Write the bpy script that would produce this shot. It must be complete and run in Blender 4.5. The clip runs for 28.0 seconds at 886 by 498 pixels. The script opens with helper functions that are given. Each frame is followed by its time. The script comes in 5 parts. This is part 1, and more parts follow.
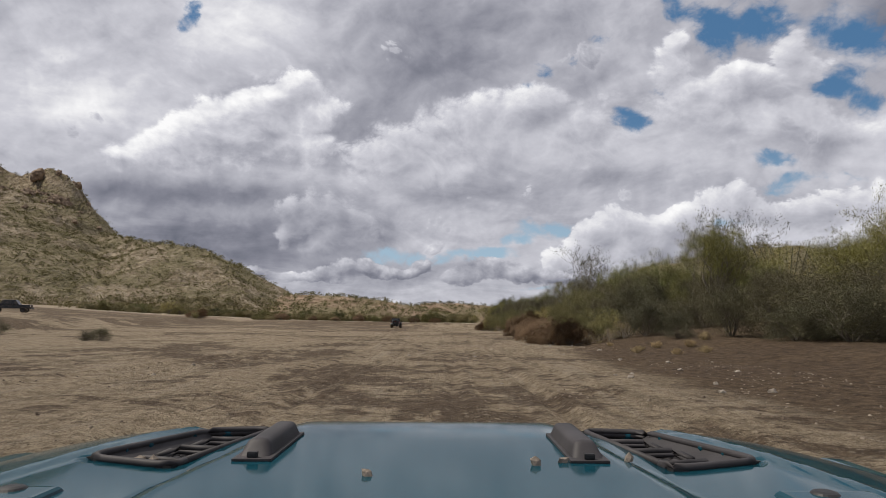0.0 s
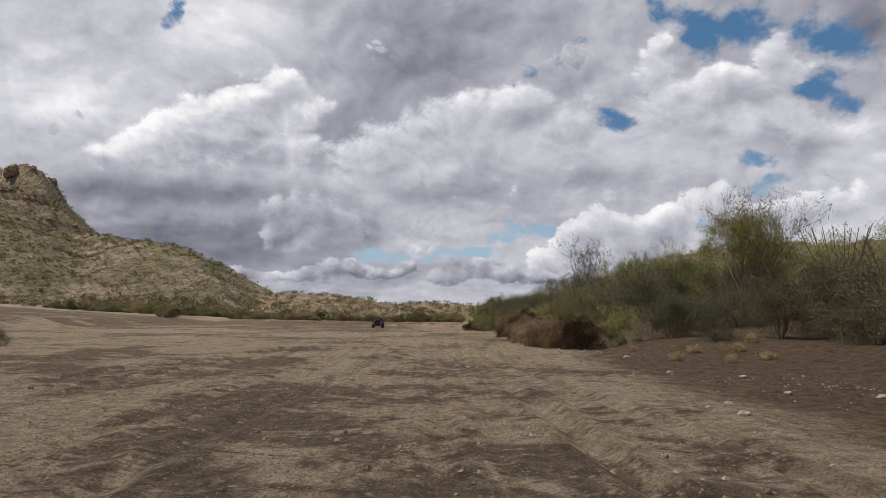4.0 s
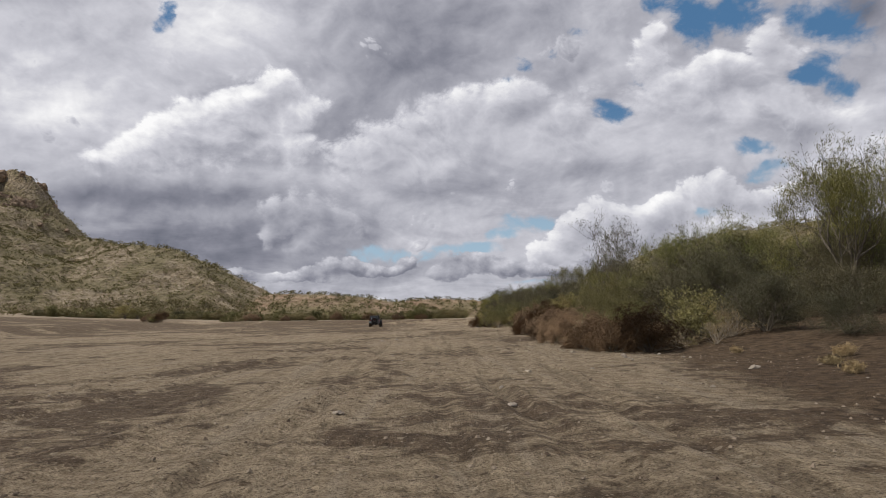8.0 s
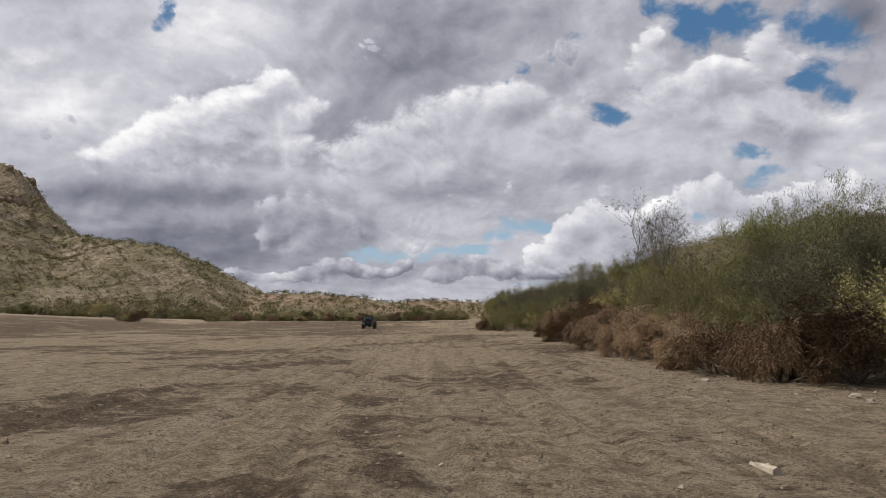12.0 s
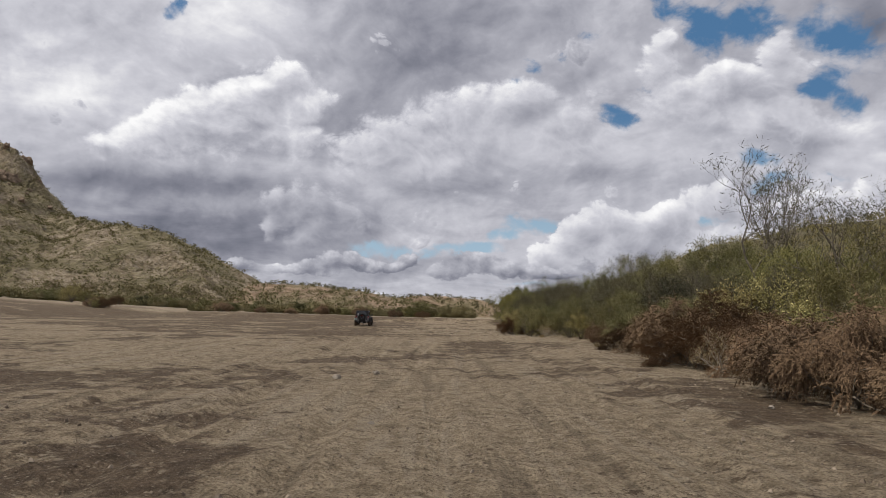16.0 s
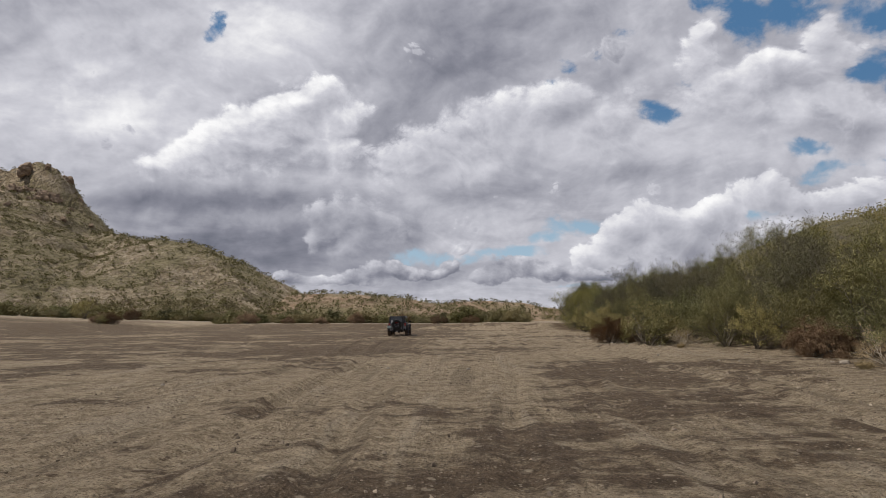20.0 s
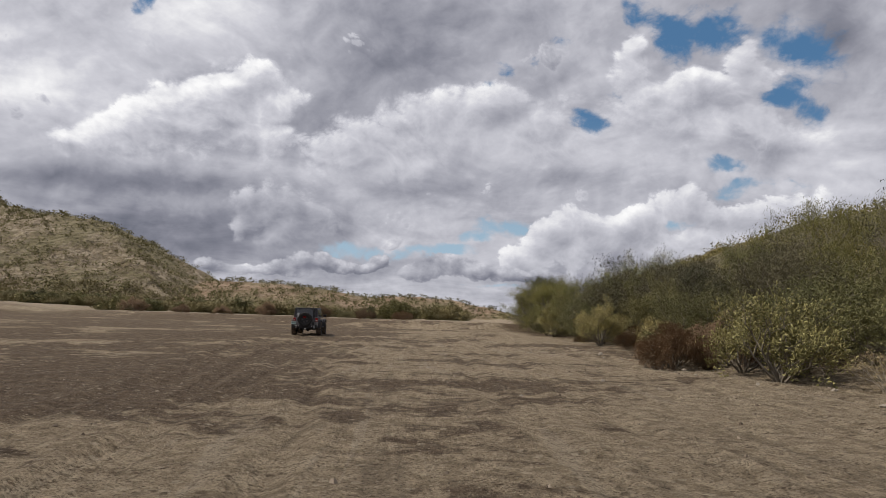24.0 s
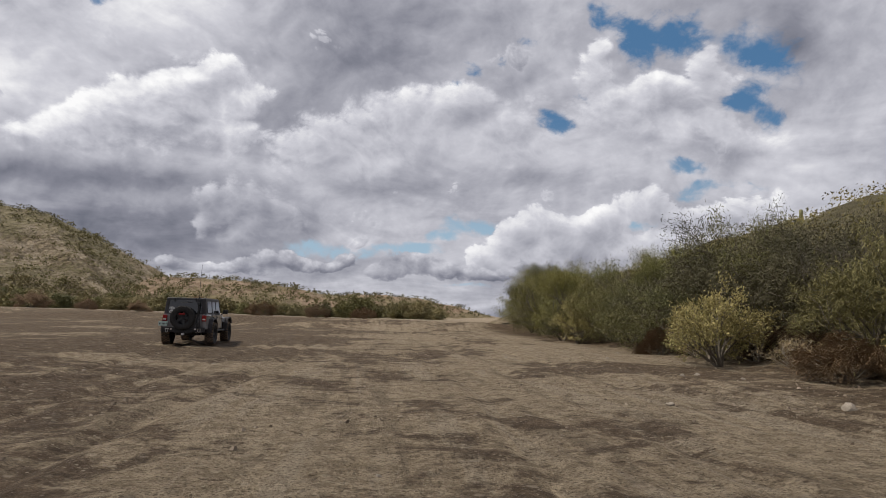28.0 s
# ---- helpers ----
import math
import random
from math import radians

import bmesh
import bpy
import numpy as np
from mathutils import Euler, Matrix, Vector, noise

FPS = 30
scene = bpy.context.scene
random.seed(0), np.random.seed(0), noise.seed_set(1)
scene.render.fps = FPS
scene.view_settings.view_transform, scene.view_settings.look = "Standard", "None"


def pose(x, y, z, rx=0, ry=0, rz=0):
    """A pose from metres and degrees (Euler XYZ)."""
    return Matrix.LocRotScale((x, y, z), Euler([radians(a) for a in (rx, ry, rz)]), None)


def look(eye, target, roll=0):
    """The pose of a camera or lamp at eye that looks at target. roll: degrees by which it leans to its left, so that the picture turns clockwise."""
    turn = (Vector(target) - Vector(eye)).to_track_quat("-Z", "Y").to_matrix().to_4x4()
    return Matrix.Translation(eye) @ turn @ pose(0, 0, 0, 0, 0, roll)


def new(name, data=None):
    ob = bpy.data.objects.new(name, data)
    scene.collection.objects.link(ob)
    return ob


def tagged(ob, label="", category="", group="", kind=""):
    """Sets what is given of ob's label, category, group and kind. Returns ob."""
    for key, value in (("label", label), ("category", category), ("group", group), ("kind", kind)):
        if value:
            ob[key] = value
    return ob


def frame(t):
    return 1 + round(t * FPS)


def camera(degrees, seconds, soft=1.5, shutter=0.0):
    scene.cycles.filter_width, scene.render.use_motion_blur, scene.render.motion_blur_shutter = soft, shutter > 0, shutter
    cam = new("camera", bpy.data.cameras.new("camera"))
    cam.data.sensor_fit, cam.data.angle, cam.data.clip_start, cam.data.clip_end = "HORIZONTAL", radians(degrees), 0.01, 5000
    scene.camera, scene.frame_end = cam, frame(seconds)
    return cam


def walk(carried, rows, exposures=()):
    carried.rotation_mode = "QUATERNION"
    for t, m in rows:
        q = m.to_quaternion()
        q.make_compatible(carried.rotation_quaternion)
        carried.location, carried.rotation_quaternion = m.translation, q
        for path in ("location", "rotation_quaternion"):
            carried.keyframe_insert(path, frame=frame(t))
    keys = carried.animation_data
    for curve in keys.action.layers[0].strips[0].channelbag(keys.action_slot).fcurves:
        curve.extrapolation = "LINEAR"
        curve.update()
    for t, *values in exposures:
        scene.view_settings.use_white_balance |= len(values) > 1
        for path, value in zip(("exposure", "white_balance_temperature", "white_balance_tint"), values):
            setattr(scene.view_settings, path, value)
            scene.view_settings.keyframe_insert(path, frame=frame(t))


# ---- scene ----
cam = camera(70.0, 28.0, 0.8)
PATH = [
    (0, (0.000, -0.000, 1.526), (0.000, 1.987, 1.751), 0.35),
    (0.5, (0.031, 0.517, 1.498), (0.032, 2.503, 1.733), 0.35),
    (1, (0.041, 1.295, 1.478), (0.044, 3.281, 1.714), 0.29),
    (1.5, (0.035, 2.380, 1.472), (0.045, 4.366, 1.711), 0.39),
    (2, (0.058, 3.546, 1.446), (0.077, 5.531, 1.686), 0.44),
    (2.5, (0.064, 4.596, 1.468), (0.093, 6.582, 1.702), 0.28),
    (3, (0.068, 5.542, 1.485), (0.105, 7.529, 1.714), 0.31),
    (3.5, (0.089, 6.408, 1.476), (0.132, 8.395, 1.702), 0.37),
    (5.5, (0.154, 10.451, 1.471), (0.214, 12.438, 1.694), -0.16),
    (6, (0.168, 11.693, 1.487), (0.236, 13.679, 1.709), -0.44),
    (6.5, (0.165, 13.042, 1.471), (0.245, 15.028, 1.692), -0.62),
    (7, (0.155, 14.397, 1.458), (0.239, 16.384, 1.675), -0.90),
    (7.5, (0.083, 15.702, 1.463), (0.152, 17.689, 1.677), -1.14),
    (8, (0.042, 16.982, 1.508), (0.089, 18.971, 1.720), -1.41),
    (8.5, (-0.126, 18.208, 1.436), (-0.092, 20.195, 1.657), -1.61),
    (9, (-0.223, 19.565, 1.471), (-0.193, 21.553, 1.694), -1.71),
    (9.5, (-0.240, 21.085, 1.493), (-0.208, 23.072, 1.713), -2.01),
    (10, (-0.195, 22.628, 1.476), (-0.159, 24.616, 1.694), -2.03),
    (10.5, (-0.189, 23.993, 1.449), (-0.146, 25.981, 1.661), -1.93),
    (11, (-0.239, 25.251, 1.430), (-0.191, 27.239, 1.641), -1.73),
    (11.5, (-0.369, 26.479, 1.425), (-0.316, 28.466, 1.642), -1.29),
    (12, (-0.491, 27.809, 1.435), (-0.434, 29.796, 1.653), -0.85),
    (12.5, (-0.506, 29.491, 1.439), (-0.451, 31.479, 1.657), -0.10),
    (14.5, (-0.671, 37.056, 1.543), (-0.608, 39.043, 1.760), 1.30),
    (15, (-0.713, 39.043, 1.538), (-0.654, 41.032, 1.742), 1.23),
    (15.5, (-0.785, 41.137, 1.523), (-0.732, 43.126, 1.729), 1.35),
    (16, (-0.914, 43.209, 1.570), (-0.871, 45.198, 1.777), 1.02),
    (16.5, (-1.039, 45.396, 1.546), (-1.007, 47.385, 1.753), 0.66),
    (17, (-1.160, 47.578, 1.550), (-1.136, 49.567, 1.760), 0.28),
    (17.5, (-1.288, 49.635, 1.529), (-1.275, 51.624, 1.737), -0.07),
    (18, (-1.364, 51.749, 1.490), (-1.366, 53.738, 1.699), -0.34),
    (18.5, (-1.458, 53.919, 1.439), (-1.479, 55.907, 1.651), -0.45),
    (19, (-1.552, 56.272, 1.443), (-1.602, 58.260, 1.661), -0.54),
    (19.5, (-1.605, 58.524, 1.391), (-1.682, 60.509, 1.620), -0.79),
    (20, (-1.793, 60.774, 1.395), (-1.881, 62.759, 1.621), -0.87),
    (20.5, (-2.011, 62.974, 1.357), (-2.095, 64.959, 1.582), -0.83),
    (22.5, (-2.780, 71.483, 1.528), (-2.751, 73.471, 1.745), 0.53),
    (23, (-2.830, 73.491, 1.520), (-2.763, 75.478, 1.736), 0.77),
    (23.5, (-2.754, 75.567, 1.496), (-2.652, 77.553, 1.710), 1.05),
    (24, (-2.654, 77.680, 1.480), (-2.522, 79.664, 1.694), 1.24),
    (24.5, (-2.570, 79.737, 1.490), (-2.408, 81.719, 1.705), 1.32),
    (25, (-2.461, 81.771, 1.489), (-2.272, 83.750, 1.705), 1.37),
    (25.5, (-2.319, 83.906, 1.466), (-2.110, 85.883, 1.679), 1.38),
    (26, (-2.230, 86.074, 1.463), (-2.007, 88.049, 1.683), 1.23),
    (26.5, (-2.144, 88.293, 1.485), (-1.918, 90.270, 1.695), 0.99),
    (27, (-2.072, 90.586, 1.447), (-1.842, 92.562, 1.658), 1.20),
    (27.5, (-1.982, 92.849, 1.435), (-1.746, 94.823, 1.648), 1.21),
    (28, (-1.921, 95.096, 1.387), (-1.684, 97.071, 1.600), 1.24),
]
walk(cam, [(t, look(eye, target, roll)) for t, eye, target, roll in PATH])

# ---- light and sky ----
SUN_TO = Vector((-0.52, 0.10, 0.85)).normalized()
sun = new("sun", bpy.data.lights.new("sun", "SUN"))
sun.data.energy, sun.data.angle, sun.data.color = 4.2, radians(1.0), (1.0, 0.91, 0.79)
sun.matrix_world = look(SUN_TO * 60, (0, 0, 0))


def link(tree, a, b):
    tree.links.new(a, b)


def node(tree, kind, **values):
    n = tree.nodes.new(kind)
    for key, value in values.items():
        if key == "op":
            n.operation = value
        elif key == "ins":
            for slot, v in value.items():
                if isinstance(v, bpy.types.NodeSocket):
                    tree.links.new(v, n.inputs[slot])
                else:
                    n.inputs[slot].default_value = v
    return n


def math_node(tree, op, a, b=0.0, c=0.0, clamp=False):
    n = node(tree, "ShaderNodeMath", op=op, ins={0: a, 1: b, 2: c})
    n.use_clamp = clamp
    return n.outputs[0]


def vec_node(tree, op, a, b=(0, 0, 0), c=(0, 0, 0), out=0):
    n = tree.nodes.new("ShaderNodeVectorMath")
    n.operation = op
    for i, v in enumerate((a, b, c)):
        if isinstance(v, bpy.types.NodeSocket):
            tree.links.new(v, n.inputs[i])
        else:
            n.inputs[i].default_value = v
    return n.outputs[out]


def noise_node(tree, vector, scale, detail=6.0, rough=0.55, distortion=0.0, out="Fac"):
    n = node(tree, "ShaderNodeTexNoise", ins={"Vector": vector, "Scale": scale, "Detail": detail, "Roughness": rough, "Distortion": distortion})
    return n.outputs[out]


def step_node(tree, value, low, high, to_low=0.0, to_high=1.0, smooth=True):
    n = node(tree, "ShaderNodeMapRange", ins={0: value, 1: low, 2: high, 3: to_low, 4: to_high})
    n.interpolation_type = "SMOOTHSTEP" if smooth else "LINEAR"
    return n.outputs[0]


def mix_node(tree, factor, a, b, blend="MIX"):
    n = tree.nodes.new("ShaderNodeMix")
    n.data_type, n.blend_type = "RGBA", blend
    for slot, v in ((0, factor), (6, a), (7, b)):
        if isinstance(v, bpy.types.NodeSocket):
            tree.links.new(v, n.inputs[slot])
        else:
            n.inputs[slot].default_value = v if slot == 0 else (*v, 1.0)[:4]
    return n.outputs[2]


def ramp_node(tree, value, stops):
    n = tree.nodes.new("ShaderNodeValToRGB")
    tree.links.new(value, n.inputs[0])
    while len(n.color_ramp.elements) < len(stops):
        n.color_ramp.elements.new(0.5)
    for e, (p, c) in zip(n.color_ramp.elements, stops):
        e.position, e.color = p, (*c, 1.0)
    return n.outputs[0]


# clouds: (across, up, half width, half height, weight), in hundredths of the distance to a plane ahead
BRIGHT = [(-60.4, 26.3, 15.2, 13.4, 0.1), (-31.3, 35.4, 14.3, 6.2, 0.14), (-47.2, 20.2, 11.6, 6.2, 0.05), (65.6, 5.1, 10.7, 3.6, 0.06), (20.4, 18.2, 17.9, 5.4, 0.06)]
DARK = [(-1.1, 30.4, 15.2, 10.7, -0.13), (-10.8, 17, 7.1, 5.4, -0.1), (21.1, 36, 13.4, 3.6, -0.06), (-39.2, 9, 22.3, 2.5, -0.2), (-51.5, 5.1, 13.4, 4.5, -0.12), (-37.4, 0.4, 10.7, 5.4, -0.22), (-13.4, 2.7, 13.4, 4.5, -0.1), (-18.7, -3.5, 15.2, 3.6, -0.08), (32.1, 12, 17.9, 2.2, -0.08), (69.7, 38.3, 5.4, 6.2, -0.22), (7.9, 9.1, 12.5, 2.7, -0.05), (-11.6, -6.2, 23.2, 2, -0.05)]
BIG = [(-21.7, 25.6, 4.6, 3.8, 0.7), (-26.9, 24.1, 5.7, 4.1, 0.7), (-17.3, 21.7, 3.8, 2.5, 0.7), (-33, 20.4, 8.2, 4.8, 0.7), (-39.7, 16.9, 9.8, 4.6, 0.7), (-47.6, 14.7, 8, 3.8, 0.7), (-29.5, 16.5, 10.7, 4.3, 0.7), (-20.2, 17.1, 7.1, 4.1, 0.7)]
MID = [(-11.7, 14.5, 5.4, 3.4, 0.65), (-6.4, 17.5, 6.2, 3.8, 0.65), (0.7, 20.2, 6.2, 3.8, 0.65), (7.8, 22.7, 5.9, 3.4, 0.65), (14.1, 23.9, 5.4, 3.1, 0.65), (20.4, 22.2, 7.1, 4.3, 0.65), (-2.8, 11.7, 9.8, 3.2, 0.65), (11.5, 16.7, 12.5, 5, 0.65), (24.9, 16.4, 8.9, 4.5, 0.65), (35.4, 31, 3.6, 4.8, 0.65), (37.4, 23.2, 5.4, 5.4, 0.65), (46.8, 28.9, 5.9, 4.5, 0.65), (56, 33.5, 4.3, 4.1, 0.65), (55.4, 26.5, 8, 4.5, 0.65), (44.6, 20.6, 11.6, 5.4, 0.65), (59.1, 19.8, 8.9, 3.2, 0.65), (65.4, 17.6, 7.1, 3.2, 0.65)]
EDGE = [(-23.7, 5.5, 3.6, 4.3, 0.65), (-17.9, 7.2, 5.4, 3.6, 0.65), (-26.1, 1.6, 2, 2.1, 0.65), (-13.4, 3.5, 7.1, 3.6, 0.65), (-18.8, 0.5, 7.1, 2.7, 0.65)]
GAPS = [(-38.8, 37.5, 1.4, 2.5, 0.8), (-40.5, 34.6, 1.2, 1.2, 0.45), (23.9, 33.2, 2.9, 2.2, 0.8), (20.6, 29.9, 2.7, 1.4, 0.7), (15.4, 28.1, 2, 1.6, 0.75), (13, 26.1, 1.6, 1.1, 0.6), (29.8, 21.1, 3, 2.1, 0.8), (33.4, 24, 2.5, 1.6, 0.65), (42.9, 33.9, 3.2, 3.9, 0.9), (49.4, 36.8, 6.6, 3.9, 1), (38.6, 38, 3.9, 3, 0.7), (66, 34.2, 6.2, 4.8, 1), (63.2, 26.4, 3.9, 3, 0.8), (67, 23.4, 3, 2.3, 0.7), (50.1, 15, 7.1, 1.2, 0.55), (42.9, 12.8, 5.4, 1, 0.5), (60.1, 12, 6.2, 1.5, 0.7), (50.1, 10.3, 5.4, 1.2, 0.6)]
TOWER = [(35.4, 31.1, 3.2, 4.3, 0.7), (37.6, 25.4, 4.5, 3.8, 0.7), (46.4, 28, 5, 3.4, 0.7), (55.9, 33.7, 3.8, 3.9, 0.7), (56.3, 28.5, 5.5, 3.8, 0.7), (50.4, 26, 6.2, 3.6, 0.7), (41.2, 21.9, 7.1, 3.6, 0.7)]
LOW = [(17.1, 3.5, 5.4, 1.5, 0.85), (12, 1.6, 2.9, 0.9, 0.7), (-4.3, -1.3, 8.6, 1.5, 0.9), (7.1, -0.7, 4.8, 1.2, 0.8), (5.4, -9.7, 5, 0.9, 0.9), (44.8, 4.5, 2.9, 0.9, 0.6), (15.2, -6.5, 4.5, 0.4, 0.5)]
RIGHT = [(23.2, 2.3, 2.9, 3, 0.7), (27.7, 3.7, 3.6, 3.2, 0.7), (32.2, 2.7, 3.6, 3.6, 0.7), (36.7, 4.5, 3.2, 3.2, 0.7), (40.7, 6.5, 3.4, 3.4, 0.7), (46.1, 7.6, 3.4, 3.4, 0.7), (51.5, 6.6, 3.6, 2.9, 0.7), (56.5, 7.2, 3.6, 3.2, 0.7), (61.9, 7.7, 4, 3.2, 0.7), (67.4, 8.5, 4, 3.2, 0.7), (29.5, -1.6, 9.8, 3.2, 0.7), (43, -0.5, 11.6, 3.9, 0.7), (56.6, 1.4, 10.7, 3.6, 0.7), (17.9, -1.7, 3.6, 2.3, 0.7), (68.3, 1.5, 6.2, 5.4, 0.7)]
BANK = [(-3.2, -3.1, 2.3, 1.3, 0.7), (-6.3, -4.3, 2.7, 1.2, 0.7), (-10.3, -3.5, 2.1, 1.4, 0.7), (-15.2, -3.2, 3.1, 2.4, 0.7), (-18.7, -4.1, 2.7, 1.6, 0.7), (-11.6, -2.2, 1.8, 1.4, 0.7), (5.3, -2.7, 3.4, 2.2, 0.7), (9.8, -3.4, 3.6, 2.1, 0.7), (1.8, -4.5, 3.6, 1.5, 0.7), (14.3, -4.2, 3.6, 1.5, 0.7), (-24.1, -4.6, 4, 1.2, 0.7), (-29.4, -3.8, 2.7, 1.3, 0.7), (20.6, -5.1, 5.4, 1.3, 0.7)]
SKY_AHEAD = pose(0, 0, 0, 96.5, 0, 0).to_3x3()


def sky_world():
    world = bpy.data.worlds.new("sky")
    scene.world = world
    world.use_nodes = True
    t = world.node_tree
    t.nodes.clear()
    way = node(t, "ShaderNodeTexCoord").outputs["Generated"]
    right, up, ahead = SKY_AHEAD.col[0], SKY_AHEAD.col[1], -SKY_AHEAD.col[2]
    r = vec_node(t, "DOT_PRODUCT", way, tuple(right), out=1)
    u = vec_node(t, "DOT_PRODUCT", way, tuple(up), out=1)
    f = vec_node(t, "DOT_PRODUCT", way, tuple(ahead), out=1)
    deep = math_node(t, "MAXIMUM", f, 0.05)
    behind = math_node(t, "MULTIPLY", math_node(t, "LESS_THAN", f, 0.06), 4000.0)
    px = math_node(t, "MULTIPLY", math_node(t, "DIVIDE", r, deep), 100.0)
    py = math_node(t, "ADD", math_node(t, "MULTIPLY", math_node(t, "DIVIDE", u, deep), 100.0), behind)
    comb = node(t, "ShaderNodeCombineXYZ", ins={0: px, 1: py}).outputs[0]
    # cloud grain on a level sheet overhead, so that it draws together towards the horizon
    height = math_node(t, "ADD", math_node(t, "MAXIMUM", node(t, "ShaderNodeSeparateXYZ", ins={0: way}).outputs[2], 0.0), 0.22)
    sheet = node(t, "ShaderNodeVectorMath", op="SCALE", ins={0: way, "Scale": math_node(t, "DIVIDE", 1.0, height)}).outputs[0]
    flat = vec_node(t, "MULTIPLY", way, (1.0, 1.0, 1.3))

    def warped(place, vector, scale, amount, detail=5.0, rough=0.6):
        n = noise_node(t, vector, scale, detail, rough, out="Color")
        return vec_node(t, "MULTIPLY_ADD", n, (amount, amount * 0.8, 0), vec_node(t, "ADD", place, (-amount / 2, -amount * 0.4, 0)))

    def blobs(place, rows):
        total = None
        for x, y, a, b, w in rows:
            d = vec_node(t, "MULTIPLY_ADD", place, (1 / a, 1 / b, 0), (-x / a, -y / b, 0))
            d = step_node(t, vec_node(t, "LENGTH", d, out=1), 1.6, 0.0, 0.0, w)
            total = d if total is None else math_node(t, "ADD", total, d)
        return total

    def billow(vector, scale, octaves=5):
        """Rounded heaps with darker creases between them."""
        total = None
        for k in range(octaves):
            n = noise_node(t, vector, scale * 2.1 ** k, 0.0, 0.5)
            n = math_node(t, "ABSOLUTE", math_node(t, "SUBTRACT", n, 0.5))
            total = math_node(t, "MULTIPLY_ADD", n, 1.6 * 0.54 ** k, total if total is not None else 0.0)
        return total

    def lumps(vector):
        return billow(vec_node(t, "MULTIPLY_ADD", noise_node(t, vector, 5.0, 3.0, 0.5, out="Color"), (0.10, 0.10, 0.10), vector), 9.0)

    here, above = lumps(flat), lumps(vec_node(t, "ADD", flat, (-0.012, 0.0, 0.018)))
    relief = math_node(t, "SUBTRACT", here, above)
    veil = noise_node(t, sheet, 1.7, 7.0, 0.56, 0.5)
    fine = noise_node(t, flat, 16.0, 7.0, 0.60, 0.3)
    bend = warped(comb, flat, 4.0, 9.0, 5.0, 0.55)
    crisp = warped(comb, flat, 8.0, 9.0, 8.0, 0.64)
    tight = warped(comb, flat, 16.0, 4.0, 6.0, 0.62)
    up_left = (-0.9, 1.5, 0)
    crisp_up = warped(vec_node(t, "ADD", comb, up_left), vec_node(t, "ADD", flat, (-0.009, 0, 0.019)), 8.0, 9.0, 8.0, 0.64)
    tight_up = warped(vec_node(t, "ADD", comb, (-0.4, 0.6, 0)), vec_node(t, "ADD", flat, (-0.004, 0, 0.008)), 16.0, 4.0, 6.0, 0.62)
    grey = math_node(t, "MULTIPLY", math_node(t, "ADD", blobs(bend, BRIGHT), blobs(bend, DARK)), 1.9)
    grey = math_node(t, "MULTIPLY_ADD", math_node(t, "SUBTRACT", veil, 0.5), 0.95, grey)
    grey = math_node(t, "MULTIPLY_ADD", math_node(t, "SUBTRACT", fine, 0.5), 0.10, grey)
    grey = math_node(t, "MULTIPLY_ADD", relief, 0.25, grey)
    grey = math_node(t, "ADD", grey, 0.555)

    def cumulus(rows, under, sharp, level, lit, fall=0.22, at=crisp, at_up=crisp_up):
        """Lays heaped clouds with a crisp edge, lit from the upper left and greyer in their depth, over the value under."""
        body = math_node(t, "MULTIPLY_ADD", here, 0.9, blobs(at, rows))
        body_up = math_node(t, "MULTIPLY_ADD", above, 0.9, blobs(at_up, rows))
        mask = step_node(t, math_node(t, "MULTIPLY_ADD", math_node(t, "SUBTRACT", fine, 0.5), 0.30, body), 0.62, 0.62 + sharp)
        light = math_node(t, "SUBTRACT", body, body_up)
        value = math_node(t, "MULTIPLY_ADD", light, lit, level)
        value = math_node(t, "MULTIPLY_ADD", step_node(t, body, 0.7, 1.9), -fall, value)
        value = math_node(t, "MULTIPLY_ADD", math_node(t, "SUBTRACT", veil, 0.5), 0.35, value)
        value = math_node(t, "MULTIPLY_ADD", math_node(t, "SUBTRACT", fine, 0.5), 0.08, value)
        n = node(t, "ShaderNodeMix", ins={0: mask, 2: under, 3: value})
        return n.outputs[0], mask

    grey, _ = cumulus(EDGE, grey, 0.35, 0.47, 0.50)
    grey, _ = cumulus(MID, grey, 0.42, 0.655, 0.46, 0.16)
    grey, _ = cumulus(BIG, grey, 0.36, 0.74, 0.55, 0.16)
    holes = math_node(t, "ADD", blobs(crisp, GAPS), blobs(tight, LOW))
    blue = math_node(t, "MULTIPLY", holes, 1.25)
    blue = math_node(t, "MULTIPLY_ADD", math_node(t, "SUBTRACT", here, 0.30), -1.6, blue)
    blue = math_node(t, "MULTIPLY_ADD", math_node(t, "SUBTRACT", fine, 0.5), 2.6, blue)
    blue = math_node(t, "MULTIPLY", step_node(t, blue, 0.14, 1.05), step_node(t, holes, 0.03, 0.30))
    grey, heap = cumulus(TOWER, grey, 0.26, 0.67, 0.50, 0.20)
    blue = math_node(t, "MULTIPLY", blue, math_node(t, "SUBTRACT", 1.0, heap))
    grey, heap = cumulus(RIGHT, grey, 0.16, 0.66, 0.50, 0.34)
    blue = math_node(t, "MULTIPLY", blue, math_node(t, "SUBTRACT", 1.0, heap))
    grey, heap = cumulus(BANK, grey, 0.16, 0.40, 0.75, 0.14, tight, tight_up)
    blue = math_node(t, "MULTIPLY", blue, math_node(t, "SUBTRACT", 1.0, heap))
    cloud = ramp_node(t, grey, [(0.0, (0.13, 0.14, 0.18)), (0.25, (0.245, 0.25, 0.30)), (0.5, (0.415, 0.418, 0.472)), (0.72, (0.61, 0.61, 0.665)), (1.0, (0.97, 0.965, 0.97))])
    air = t.nodes.new("ShaderNodeTexSky")
